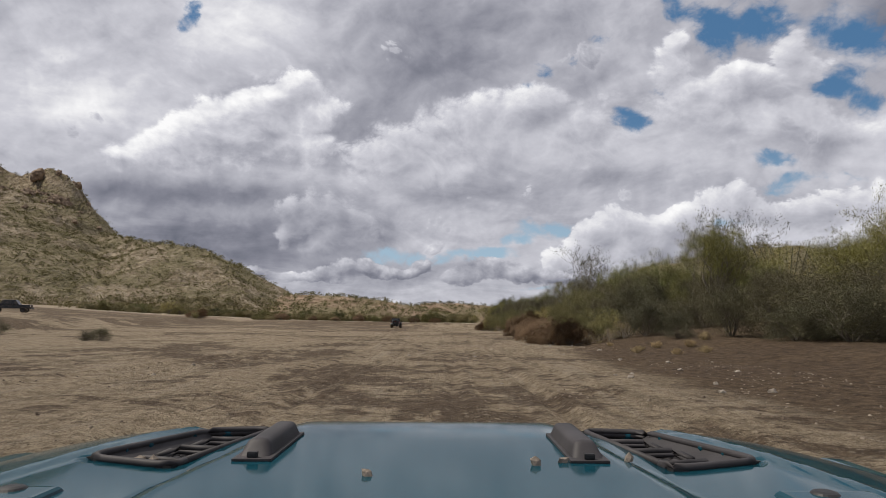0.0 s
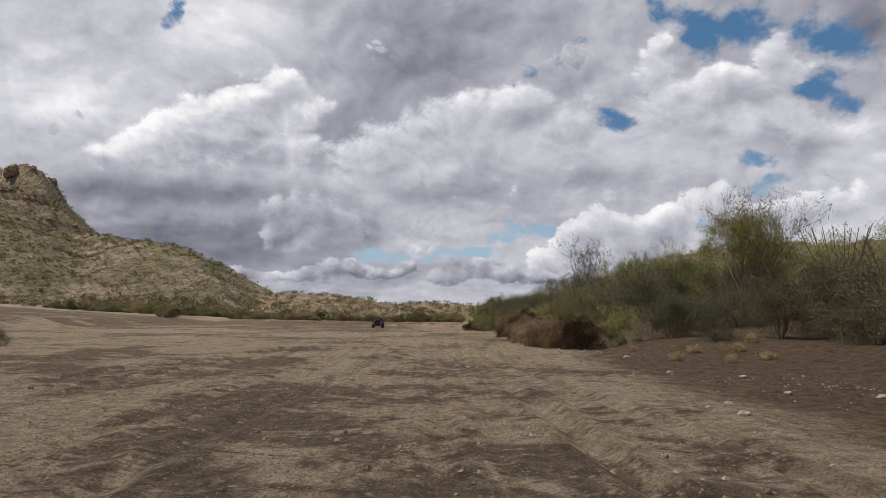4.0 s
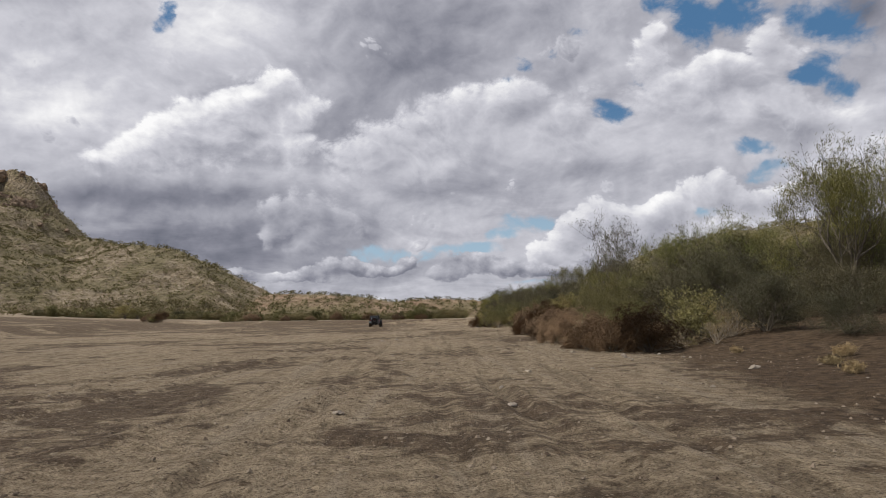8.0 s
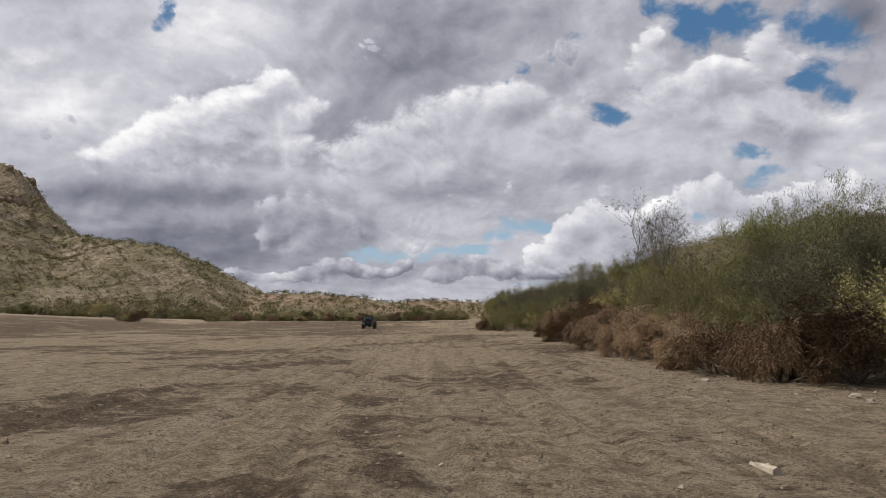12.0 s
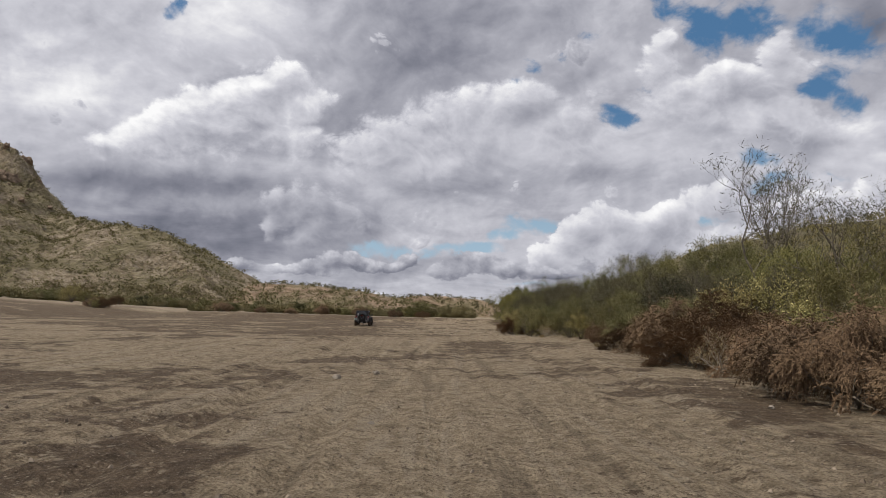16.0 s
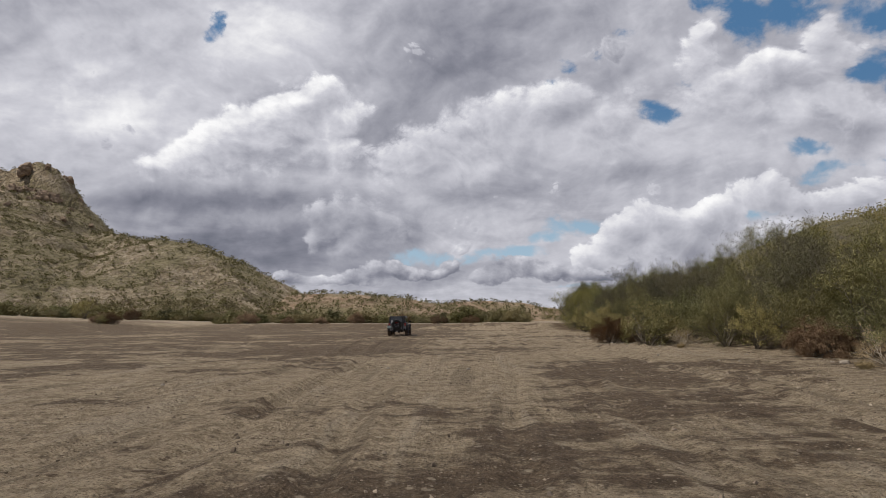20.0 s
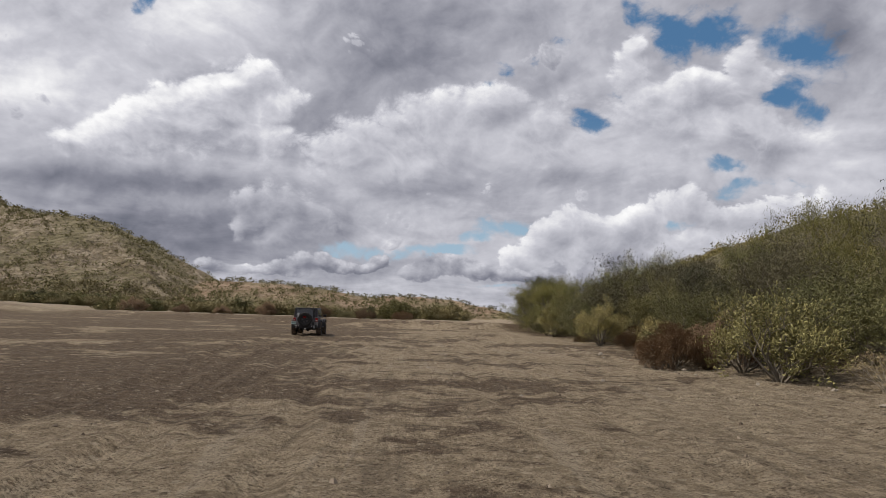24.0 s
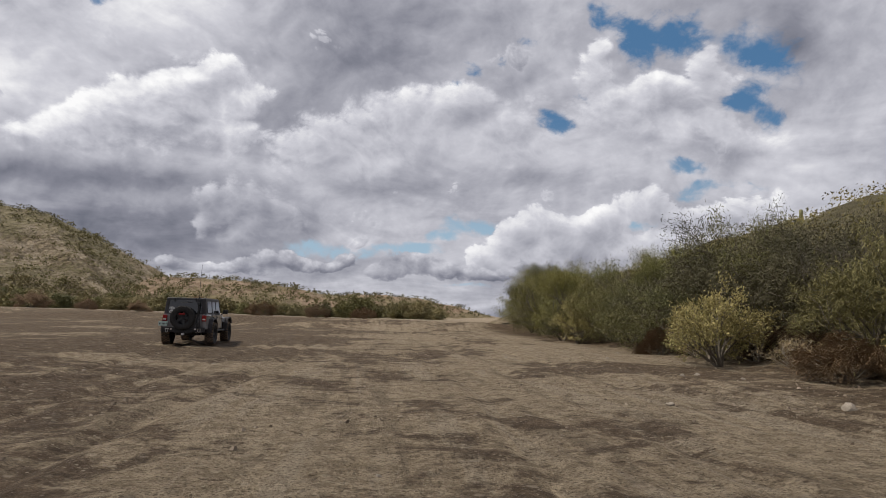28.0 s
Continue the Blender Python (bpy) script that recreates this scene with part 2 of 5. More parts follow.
    air.sky_type, air.sun_disc = "NISHITA", False
    air.sun_elevation, air.sun_rotation = math.asin(SUN_TO.z), math.atan2(SUN_TO.x, SUN_TO.y)
    clear = vec_node(t, "SCALE", air.outputs[0])
    clear.node.inputs["Scale"].default_value = 0.10
    clear = mix_node(t, 0.75, clear, (0.055, 0.165, 0.33))
    clear = mix_node(t, step_node(t, u, 0.22, -0.05), clear, (0.36, 0.50, 0.62))
    both = mix_node(t, blue, cloud, clear)
    back = node(t, "ShaderNodeBackground", ins={"Color": both, "Strength": 1.0})
    out = t.nodes.new("ShaderNodeOutputWorld")
    link(t, back.outputs[0], out.inputs[0])


sky_world()

# ---- materials ----
def material(name, build, rough=0.8, metal=0.0):
    m = bpy.data.materials.new(name)
    m.use_nodes = True
    t = m.node_tree
    bsdf = t.nodes["Principled BSDF"]
    bsdf.inputs["Roughness"].default_value, bsdf.inputs["Metallic"].default_value = rough, metal
    place = node(t, "ShaderNodeNewGeometry").outputs["Position"]
    build(t, bsdf, place)
    return m


def bump(t, bsdf, height, strength, distance):
    n = node(t, "ShaderNodeBump", ins={"Height": height, "Strength": strength, "Distance": distance})
    link(t, n.outputs[0], bsdf.inputs["Normal"])


def soil(t, bsdf, place):
    wide = noise_node(t, vec_node(t, "MULTIPLY", place, (1.0, 0.8, 1.0)), 0.13, 5, 0.6, 0.8)
    streak = noise_node(t, vec_node(t, "MULTIPLY", place, (1.0, 0.30, 1.0)), 1.3, 7, 0.68, 0.5)
    patch = noise_node(t, vec_node(t, "MULTIPLY", place, (0.7, 1.0, 1.0)), 0.8, 9, 0.72, 0.8)
    clod = noise_node(t, place, 3.2, 9, 0.76, 0.4)
    grit = noise_node(t, place, 30.0, 5, 0.75)
    lump = node(t, "ShaderNodeTexVoronoi", ins={"Vector": place, "Scale": 7.0, "Detail": 3.0, "Roughness": 0.7}).outputs["Distance"]
    damp = math_node(t, "ADD", math_node(t, "MULTIPLY", wide, 0.60), math_node(t, "MULTIPLY", patch, 0.42))
    damp = math_node(t, "ADD", damp, math_node(t, "MULTIPLY", streak, 0.16))
    spot = node(t, "ShaderNodeSeparateXYZ", ins={0: place})
    # lower wash: damp plus painted cloud shade; strip below the far left bank: damp
    damp_shade = step_node(t, spot.outputs[1], 36.0, 24.0, 0.0, 0.030)
    shore = math_node(t, "MULTIPLY", step_node(t, spot.outputs[0], 1.0, -8.0, 0.0, 0.065), math_node(t, "ADD", step_node(t, spot.outputs[1], 78.0, 88.0), step_node(t, spot.outputs[1], 118.0, 132.0, 0.0, 0.6)))
    damp = math_node(t, "ADD", damp, math_node(t, "ADD", damp_shade, shore))
    wet = step_node(t, damp, 0.600, 0.650)
    # clod hollows go darker than their tops: crevice shading put into the colour
    dry = mix_node(t, step_node(t, clod, 0.38, 0.60), (0.200, 0.158, 0.108), (0.362, 0.298, 0.212))
    dry = mix_node(t, step_node(t, patch, 0.52, 0.66, 0.0, 0.6), dry, (0.392, 0.328, 0.240))
    dry = mix_node(t, step_node(t, streak, 0.56, 0.66, 0.0, 0.30), dry, (0.132, 0.106, 0.078))
    # long thin wheel marks
    mark = noise_node(t, vec_node(t, "MULTIPLY", place, (1.0, 0.07, 0.0)), 1.7, 3, 0.55, 0.5)
    dry = mix_node(t, step_node(t, mark, 0.57, 0.62, 0.0, 0.35), dry, (0.360, 0.312, 0.244))
    dry = mix_node(t, step_node(t, mark, 0.42, 0.36, 0.0, 0.40), dry, (0.112, 0.090, 0.066))
    mud = mix_node(t, step_node(t, clod, 0.38, 0.62), (0.050, 0.033, 0.020), (0.128, 0.090, 0.057))
    colour = mix_node(t, math_node(t, "MULTIPLY", wet, 0.88), dry, mud)
    # stony brown soil along the foot of the bushes, pale dry sand far off
    apart = node(t, "ShaderNodeSeparateXYZ", ins={0: place})
    ragged = math_node(t, "MULTIPLY", math_node(t, "SUBTRACT", patch, 0.5), 5.0)
    inward = step_node(t, apart.outputs[1], 24.0, 56.0, 0.0, -4.4)
    side = step_node(t, math_node(t, "ADD", math_node(t, "ADD", ragged, inward), apart.outputs[0]), 4.6, 7.0)
    brown = mix_node(t, step_node(t, clod, 0.38, 0.62), (0.044, 0.029, 0.018), (0.135, 0.094, 0.059))
    colour = mix_node(t, math_node(t, "MULTIPLY", side, 0.92), colour, brown)
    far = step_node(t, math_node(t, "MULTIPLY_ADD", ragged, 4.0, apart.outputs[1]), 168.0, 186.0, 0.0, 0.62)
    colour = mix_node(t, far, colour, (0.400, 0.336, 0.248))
    bare = math_node(t, "MULTIPLY_ADD", side, -0.75, 1.0)
    colour = mix_node(t, math_node(t, "MULTIPLY", bare, step_node(t, lump, 0.16, 0.02, 0.0, 0.55)), colour, (0.384, 0.344, 0.288))
    # low grit darkened as well, painting the shade between grains
    colour = mix_node(t, step_node(t, grit, 0.52, 0.34, 0.0, 0.75), colour, (0.056, 0.042, 0.030))
    colour = mix_node(t, math_node(t, "MULTIPLY", bare, step_node(t, grit, 0.56, 0.72, 0.0, 0.6)), colour, (0.416, 0.368, 0.296))
    # clods and small stones of two sizes, some pale and some dark
    for size, much in ((6.5, 0.55), (19.0, 0.60)):
        cell = node(t, "ShaderNodeTexVoronoi", ins={"Vector": vec_node(t, "MULTIPLY_ADD", noise_node(t, place, size, 3, 0.6, out="Color"), (0.6 / size, 0.6 / size, 0.0), place), "Scale": size})
        tone = node(t, "ShaderNodeSeparateColor", ins={0: cell.outputs["Color"]})
        inside = step_node(t, cell.outputs["Distance"], 0.42, 0.22)
        pale = math_node(t, "MULTIPLY", math_node(t, "MULTIPLY", inside, bare), step_node(t, tone.outputs[0], 0.72, 0.95, 0.0, much))
        dark = math_node(t, "MULTIPLY", inside, step_node(t, tone.outputs[1], 0.70, 0.95, 0.0, much))
        colour = mix_node(t, pale, colour, (0.400, 0.345, 0.262))
        colour = mix_node(t, dark, colour, (0.064, 0.044, 0.028))
        lump = math_node(t, "MULTIPLY_ADD", math_node(t, "MULTIPLY", inside, step_node(t, tone.outputs[2], 0.45, 0.9)), -0.9 * 2.5 / size, lump)
    # small dark crusts and litter, gathered in drifts
    crust = noise_node(t, vec_node(t, "MULTIPLY", place, (1.0, 1.4, 1.0)), 5.5, 6, 0.70, 0.3)
    crust = math_node(t, "MULTIPLY_ADD", math_node(t, "SUBTRACT", patch, 0.5), 0.5, crust)
    colour = mix_node(t, step_node(t, crust, 0.60, 0.66, 0.0, 0.75), colour, (0.062, 0.042, 0.026))
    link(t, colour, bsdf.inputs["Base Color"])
    bsdf.inputs["Specular IOR Level"].default_value = 0.12
    link(t, step_node(t, wet, 0.0, 1.0, 0.95, 0.80), bsdf.inputs["Roughness"])
    h = math_node(t, "MULTIPLY_ADD", grit, 0.25, clod)
    h = math_node(t, "MULTIPLY_ADD", lump, -0.35, h)
    h = math_node(t, "MULTIPLY_ADD", patch, 0.45, h)
    h = math_node(t, "MULTIPLY_ADD", mark, 1.2, h)
    bump(t, bsdf, h, 1.0, 0.20)


def hillside(rock, earth, green):
    def build(t, bsdf, place):
        big = noise_node(t, place, 0.022, 6, 0.6, 0.5)
        mid = noise_node(t, place, 0.10, 9, 0.74, 0.6)
        small = noise_node(t, place, 0.55, 8, 0.74)
        cells = node(t, "ShaderNodeTexVoronoi", ins={"Vector": place, "Scale": 0.32, "Detail": 2.0}).outputs["Distance"]
        c = mix_node(t, step_node(t, mid, 0.42, 0.56), earth, rock)
        c = mix_node(t, step_node(t, cells, 0.30, 0.05, 0.0, 0.6), c, tuple(v * 1.45 for v in rock))
        k = math_node(t, "ADD", math_node(t, "MULTIPLY", big, 0.6), math_node(t, "MULTIPLY", small, 0.5))
        c = mix_node(t, step_node(t, k, 0.50, 0.60, 0.0, 0.8), c, green)
        c = mix_node(t, step_node(t, small, 0.48, 0.36, 0.0, 0.65), c, (0.085, 0.070, 0.048))
        link(t, c, bsdf.inputs["Base Color"])
        h = math_node(t, "MULTIPLY_ADD", small, 0.5, mid)
        bump(t, bsdf, math_node(t, "MULTIPLY_ADD", cells, -0.5, h), 1.0, 3.5)
    return build


def leafy(dark, light, spread=0.5):
    def build(t, bsdf, place):
        each = node(t, "ShaderNodeNewGeometry").outputs["Random Per Island"]
        whole = node(t, "ShaderNodeObjectInfo").outputs["Random"]
        clump = noise_node(t, place, 1.6, 3, 0.6)
        k = math_node(t, "MULTIPLY_ADD", each, spread, math_node(t, "MULTIPLY", clump, 0.55))
        k = math_node(t, "ADD", k, math_node(t, "MULTIPLY_ADD", whole, 0.46, -0.38))
        c = mix_node(t, k, dark, light)
        tint = math_node(t, "FRACT", math_node(t, "MULTIPLY", whole, 7.3))
        c = mix_node(t, math_node(t, "MULTIPLY", tint, 0.45), c, (light[0] * 0.95, light[1] * 0.80, light[2] * 0.75))
        link(t, c, bsdf.inputs["Base Color"])
        bsdf.inputs["Specular IOR Level"].default_value = 0.25
    return build


def mottled(a, b, scale, fine=0.15, depth=0.004, strength=0.5):
    def build(t, bsdf, place):
        where = node(t, "ShaderNodeTexCoord").outputs["Object"]
        n = noise_node(t, where, scale, 7, 0.62)
        g = noise_node(t, where, scale * 9, 4, 0.6)
        c = mix_node(t, step_node(t, n, 0.3, 0.7), a, b)
        c = mix_node(t, math_node(t, "MULTIPLY", g, fine), c, tuple(v * 0.45 for v in a))
        link(t, c, bsdf.inputs["Base Color"])
        bump(t, bsdf, math_node(t, "ADD", n, math_node(t, "MULTIPLY", g, 0.4)), strength, depth)
    return build


M_SOIL = material("soil", soil, 0.9)
M_HILL = material("hill_ground", hillside((0.336, 0.277, 0.197), (0.197, 0.153, 0.094), (0.155, 0.136, 0.063)), 0.95)
M_FAR = material("far_hill_ground", hillside((0.353, 0.260, 0.176), (0.244, 0.164, 0.101), (0.168, 0.147, 0.067)), 0.95)
M_GREENHILL = material("green_hill_ground", hillside((0.300, 0.232, 0.140), (0.190, 0.142, 0.078), (0.120, 0.110, 0.045)), 0.95)
M_CLIFF = material("cliff_rock", mottled((0.13, 0.095, 0.068), (0.36, 0.265, 0.18), 1.6, 0.5, 0.12, 0.9), 0.95)
M_OLIVE = material("olive_leaves", leafy((0.024, 0.026, 0.011), (0.262, 0.262, 0.108), 0.6), 0.7)
M_FARLEAF = material("far_shrub_leaves", leafy((0.060, 0.058, 0.028), (0.300, 0.275, 0.140), 0.6), 0.8)
M_GREEN = material("green_twigs", leafy((0.034, 0.037, 0.012), (0.270, 0.278, 0.088)), 0.7)
M_DARKLEAF = material("grey_green_leaves", leafy((0.020, 0.020, 0.011), (0.160, 0.156, 0.088)), 0.75)
M_RUST = material("rusty_dry_leaves", leafy((0.060, 0.041, 0.025), (0.235, 0.165, 0.098), 0.7), 0.85)
M_YELLOW = material("yellow_green_joints", leafy((0.085, 0.080, 0.028), (0.420, 0.385, 0.160), 0.8), 0.7)
M_STRAW = material("straw_grass", leafy((0.18, 0.14, 0.07), (0.40, 0.33, 0.19), 0.7), 0.85)
M_BARK = material("grey_brown_bark", mottled((0.085, 0.070, 0.052), (0.19, 0.165, 0.13), 6.0), 0.9)
M_PALEBARK = material("pale_dry_wood", mottled((0.26, 0.22, 0.17), (0.45, 0.40, 0.33), 8.0), 0.85)
M_CACTUS = material("cactus_skin", mottled((0.16, 0.16, 0.07), (0.25, 0.24, 0.12), 5.0), 0.7)
M_STONE = material("river_stone", mottled((0.17, 0.145, 0.115), (0.34, 0.30, 0.25), 9.0), 0.85)
M_HILLSCRUB = material("hill_scrub_leaves", leafy((0.062, 0.060, 0.026), (0.230, 0.205, 0.092), 0.6), 0.85)
M_PEBBLE = material("pebbles", leafy((0.07, 0.054, 0.04), (0.32, 0.27, 0.21), 0.9), 0.9)
M_HILLGRASS = material("hill_brush_leaves", leafy((0.050, 0.048, 0.016), (0.250, 0.228, 0.080), 0.6), 0.85)

# ---- mesh tools ----
class Geo:
    """Gathers vertices and faces for one mesh."""

    def __init__(self):
        self.v, self.f = [], []

    def face(self, *pts):
        n = len(self.v)
        self.v.extend(pts)
        self.f.append(tuple(range(n, n + len(pts))))

    def tube(self, path, radii, sides=4):
        n = len(self.v)
        path = [Vector(p) for p in path]
        for i, p in enumerate(path):
            d = (path[min(i + 1, len(path) - 1)] - path[max(i - 1, 0)]).normalized()
            a = d.orthogonal().normalized()
            b = d.cross(a)
            for k in range(sides):
                w = 2 * math.pi * k / sides
                self.v.append(tuple(p + (a * math.cos(w) + b * math.sin(w)) * radii[i]))
        for i in range(len(path) - 1):
            for k in range(sides):
                m = (k + 1) % sides
                self.f.append((n + i * sides + k, n + i * sides + m, n + (i + 1) * sides + m, n + (i + 1) * sides + k))
        if sides < 4:
            return
        self.f.append(tuple(n + k for k in reversed(range(sides))))
        self.f.append(tuple(n + (len(path) - 1) * sides + k for k in range(sides)))

    def mesh(self, name, mat, smooth=False):
        me = bpy.data.meshes.new(name)
        me.from_pydata([tuple(p) for p in self.v], [], self.f)
        me.materials.append(mat)
        if smooth:
            me.shade_smooth()
        return me


def thing(name, label, category, group="", kind="", at=None):
    ob = new(name)
    ob.empty_display_size = 0.2
    if at is not None:
        ob.matrix_world = at
    return tagged(ob, label, category, group, kind)


def part(name, data, mat, parent, label="", at=None, smooth=False):
    """Links a bmesh, Geo or mesh as one mesh object under a thing or a part."""
    if isinstance(data, Geo):
        me = data.mesh(name, mat, smooth)
    elif isinstance(data, bmesh.types.BMesh):
        me = bpy.data.meshes.new(name)
        data.to_mesh(me)
        data.free()
        me.materials.append(mat)
        if smooth:
            me.shade_smooth()
    else:
        me = data
    ob = new(name, me)
    ob.parent = parent
    if at is not None:
        ob.matrix_local = at
    return tagged(ob, label)


TABLE = np.random.RandomState(7).rand(256, 256)


def value_noise(x, y):
    xi, yi = np.floor(x).astype(int), np.floor(y).astype(int)
    fx, fy = x - xi, y - yi
    fx, fy = fx * fx * (3 - 2 * fx), fy * fy * (3 - 2 * fy)
    a, b = TABLE[xi % 256, yi % 256], TABLE[(xi + 1) % 256, yi % 256]
    c, d = TABLE[xi % 256, (yi + 1) % 256], TABLE[(xi + 1) % 256, (yi + 1) % 256]
    return (a * (1 - fx) + b * fx) * (1 - fy) + (c * (1 - fx) + d * fx) * fy


def fbm(x, y, size, octaves=5, gain=0.5, shift=0.0):
    """Noise about zero with its largest forms so many metres wide."""
    total, amp, full = 0.0, 1.0, 0.0
    x, y = np.asarray(x, float) / size + shift, np.asarray(y, float) / size + shift * 1.7
    for _ in range(octaves):
        total, full = total + amp * (value_noise(x, y) - 0.5), full + amp
        x, y, amp = x * 2.03 + 11.3, y * 2.03 + 5.7, amp * gain
    return 2 * total / full


def ramp(v, low, high):
    s = np.clip((v - low) / (high - low), 0, 1)
    return s * s * (3 - 2 * s)


# ---- the wash ----
def bank_edge(y):
    """Where the right bank begins to rise."""
    return np.interp(y, [0, 30, 40, 60, 68, 82, 94, 102, 115, 131, 154, 200, 260, 400], [11.5, 10.8, 8.2, 7.0, 8.4, 9.4, 6.6, 7.6, 8.6, 10.2, 11.4, 17, 31, 80]) + 0.35 * np.sin(y * 0.43)


def ground_height(x, y):
    x, y = np.asarray(x, float), np.asarray(y, float)
    e = bank_edge(y)
    h = 0.08 * fbm(x, y, 9.0, 4) + 0.07 * fbm(x, y, 1.2, 4, 0.65, 3.1) * ramp(np.abs(y - 60), 140, 90)
    right = x - e + 0.9 * fbm(x, y, 5.0, 4, 0.5, 9.2)
    h = h + 0.55 * ramp(right, 0.0, 6.0) + (0.035 + 0.085 * ramp(y, 38, 46) * ramp(y, 64, 52)) * np.clip(right - 5, 0, 40)
    left = -x - 40 - 0.16 * np.clip(y - 60, 0, 120) + 4.0 * fbm(x, y, 18.0, 3, 0.5, 4.4)
    h = h + 0.7 * ramp(left, 0, 4) + 0.014 * np.clip(-x - 6, 0, 40) + 0.062 * np.clip(left, 0, 80)
    far = 0.9 * ramp(y + 0.25 * x, 158, 163) * ramp(x, 24, 8) * ramp(x, -95, -50) * ramp(y, 400, 250)
    h = h + far
    # wheel ruts that wander along the wash
    for k, (x0, bend, deep) in enumerate(((-4.9, 1.3, 0.06), (-3.3, 1.3, 0.06), (-0.2, 0.9, 0.045), (1.4, 0.9, 0.045), (3.0, 1.4, 0.06), (4.6, 1.4, 0.06), (-8.6, 2.2, 0.06), (-7.0, 2.2, 0.06))):
        c = x0 + bend * np.sin(y * 0.045 + 1.7 * (k // 2)) + 0.22 * np.sin(y * 0.23 + k)
        d = np.abs(x - c)
        h = h - deep * np.exp(-(d / 0.17) ** 2) + 0.6 * deep * np.exp(-((d - 0.34) / 0.13) ** 2)
    return h


def spaced(low, high, step, far_low, far_high, growth):
    inner = list(np.arange(low, high + step / 2, step))
    s, p = step, inner[-1]
    while p < far_high:
        s *= growth
        p += s
        inner.append(p)
    s, p = step, inner[0]
    while p > far_low:
        s *= growth
        p -= s
        inner.insert(0, p)
    return np.array(inner)


def grid_mesh(name, gx, gy, height, mat):
    xx, yy = np.meshgrid(gx, gy)
    zz = height(xx, yy)
    co = np.stack([xx, yy, zz], -1).reshape(-1, 3)
    nx, ny = len(gx), len(gy)
    i = (np.arange(ny - 1)[:, None] * nx + np.arange(nx - 1)[None, :]).ravel()
    faces = np.stack([i, i + 1, i + nx + 1, i + nx], -1)
    me = bpy.data.meshes.new(name)
    me.vertices.add(len(co))
    me.vertices.foreach_set("co", co.ravel())
    me.loops.add(faces.size)
    me.loops.foreach_set("vertex_index", faces.ravel().astype(np.int32))
    me.polygons.add(len(faces))
    me.polygons.foreach_set("loop_start", np.arange(0, faces.size, 4, dtype=np.int32))
    me.update(calc_edges=True)
    me.shade_smooth()
    me.materials.append(mat)
    return me


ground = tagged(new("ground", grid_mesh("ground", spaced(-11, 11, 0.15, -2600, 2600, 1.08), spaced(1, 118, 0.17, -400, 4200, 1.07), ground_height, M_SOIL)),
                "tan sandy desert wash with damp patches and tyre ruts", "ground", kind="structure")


# ---- hills ----
def crest(points, slope, x, y):
    """The height under a ridge line given as (x, y, height), falling away at a slope to both sides."""
    best = np.full(np.shape(x), -50.0)
    for (x0, y0, h0), (x1, y1, h1) in zip(points, points[1:]):
        dx, dy = x1 - x0, y1 - y0
        s = np.clip(((x - x0) * dx + (y - y0) * dy) / (dx * dx + dy * dy), 0, 1)
        d = np.hypot(x - x0 - s * dx, y - y0 - s * dy)
        best = np.maximum(best, h0 + s * (h1 - h0) - slope * np.maximum(np.hypot(d, 6.0) - 6.0, 0))
    return best


LEFT_CREST = [(-330, 520, 84), (-275, 505, 71), (-240, 480, 63), (-215, 465, 58), (-193, 443, 54.5), (-176, 439, 52), (-165, 445, 42), (-154, 450, 34), (-134, 442, 23), (-118, 440, 17), (-104, 430, 12), (-80, 425, 8), (-50, 420, 3)]
LEFT_TOP = [(-470, 520, 152), (-350, 492, 130), (-330, 495, 128), (-315, 507, 122), (-309, 511, 111)]


def left_hill_height(x, y):
    rough = fbm(x, y, 70, 7, 0.55, 2.2)
    wx, wy = x + 4 * fbm(x, y, 45, 3, 0.5, 6.0), y + 6 * fbm(x, y, 45, 3, 0.5, 8.0)
    ridge_y = np.interp(x, [p[0] for p in LEFT_CREST], [p[1] for p in LEFT_CREST])
    behind = np.maximum(y - ridge_y - 4, 0)
    low = crest(LEFT_CREST, 0.50, wx, wy) - 0.8 * behind
    top = crest(LEFT_TOP, 1.25, x, y)
    skirt = crest([(-470, 500, 118), (-335, 470, 90), (-306, 500, 80)], 0.44, wx, wy)
    skirt = skirt - 0.8 * behind * ramp(x, -330, -290)
    h = np.maximum(np.maximum(low, skirt), np.where(y < 505, np.minimum(top, 78 + 0.5 * (top - 78)), top))
    gully = np.abs(fbm(x, y, 46, 5, 0.5, 1.2))
    crown = 0.35 + 0.65 * ramp(np.abs(y - ridge_y), 5, 45)
    h = h + ramp(h, 2, 30) * crown * (5.5 * rough - 12.0 * (0.20 - np.minimum(gully, 0.3)) + 3.0 * fbm(x, y, 11, 4, 0.6, 4.1)) + ramp(top, 84, 100) * 5.0 * fbm(x, y, 14, 4, 0.6, 5.5)
    return np.where(h < -4, -4.0, h)


def far_hill_height(x, y):
    h = crest([(-190, 445, 26), (-130, 430, 19.5), (-85, 420, 18), (-65, 420, 17), (-45, 428, 15.3), (-30, 434, 12.5), (-16, 440, 7.5), (2, 450, 1)], 0.26, x, y)
    h = h + ramp(h, 0, 8) * (2.0 * fbm(x, y, 36, 6, 0.55, 5.0))
    return np.maximum(h, -3.0)


def mesa_height(x, y):
    h = crest([(-80, 670, 11), (-32, 663, 15), (-14, 663, 20), (15, 670, 20), (46, 690, 18), (75, 690, 13), (110, 690, 4)], 0.35, x, y)
    h = h + ramp(h, 0, 10) * 2.4 * fbm(x, y, 40, 6, 0.55, 3.0)
    return np.maximum(h, -3.0)


def ridge_height(x, y):
    h = crest([(70, 1250, 12), (130, 1240, 22), (170, 1250, 20), (240, 1280, 4)], 0.4, x, y)
    return np.maximum(h + ramp(h, 0, 10) * 4.0 * fbm(x, y, 70, 5, 0.55, 3.0), -3.0)


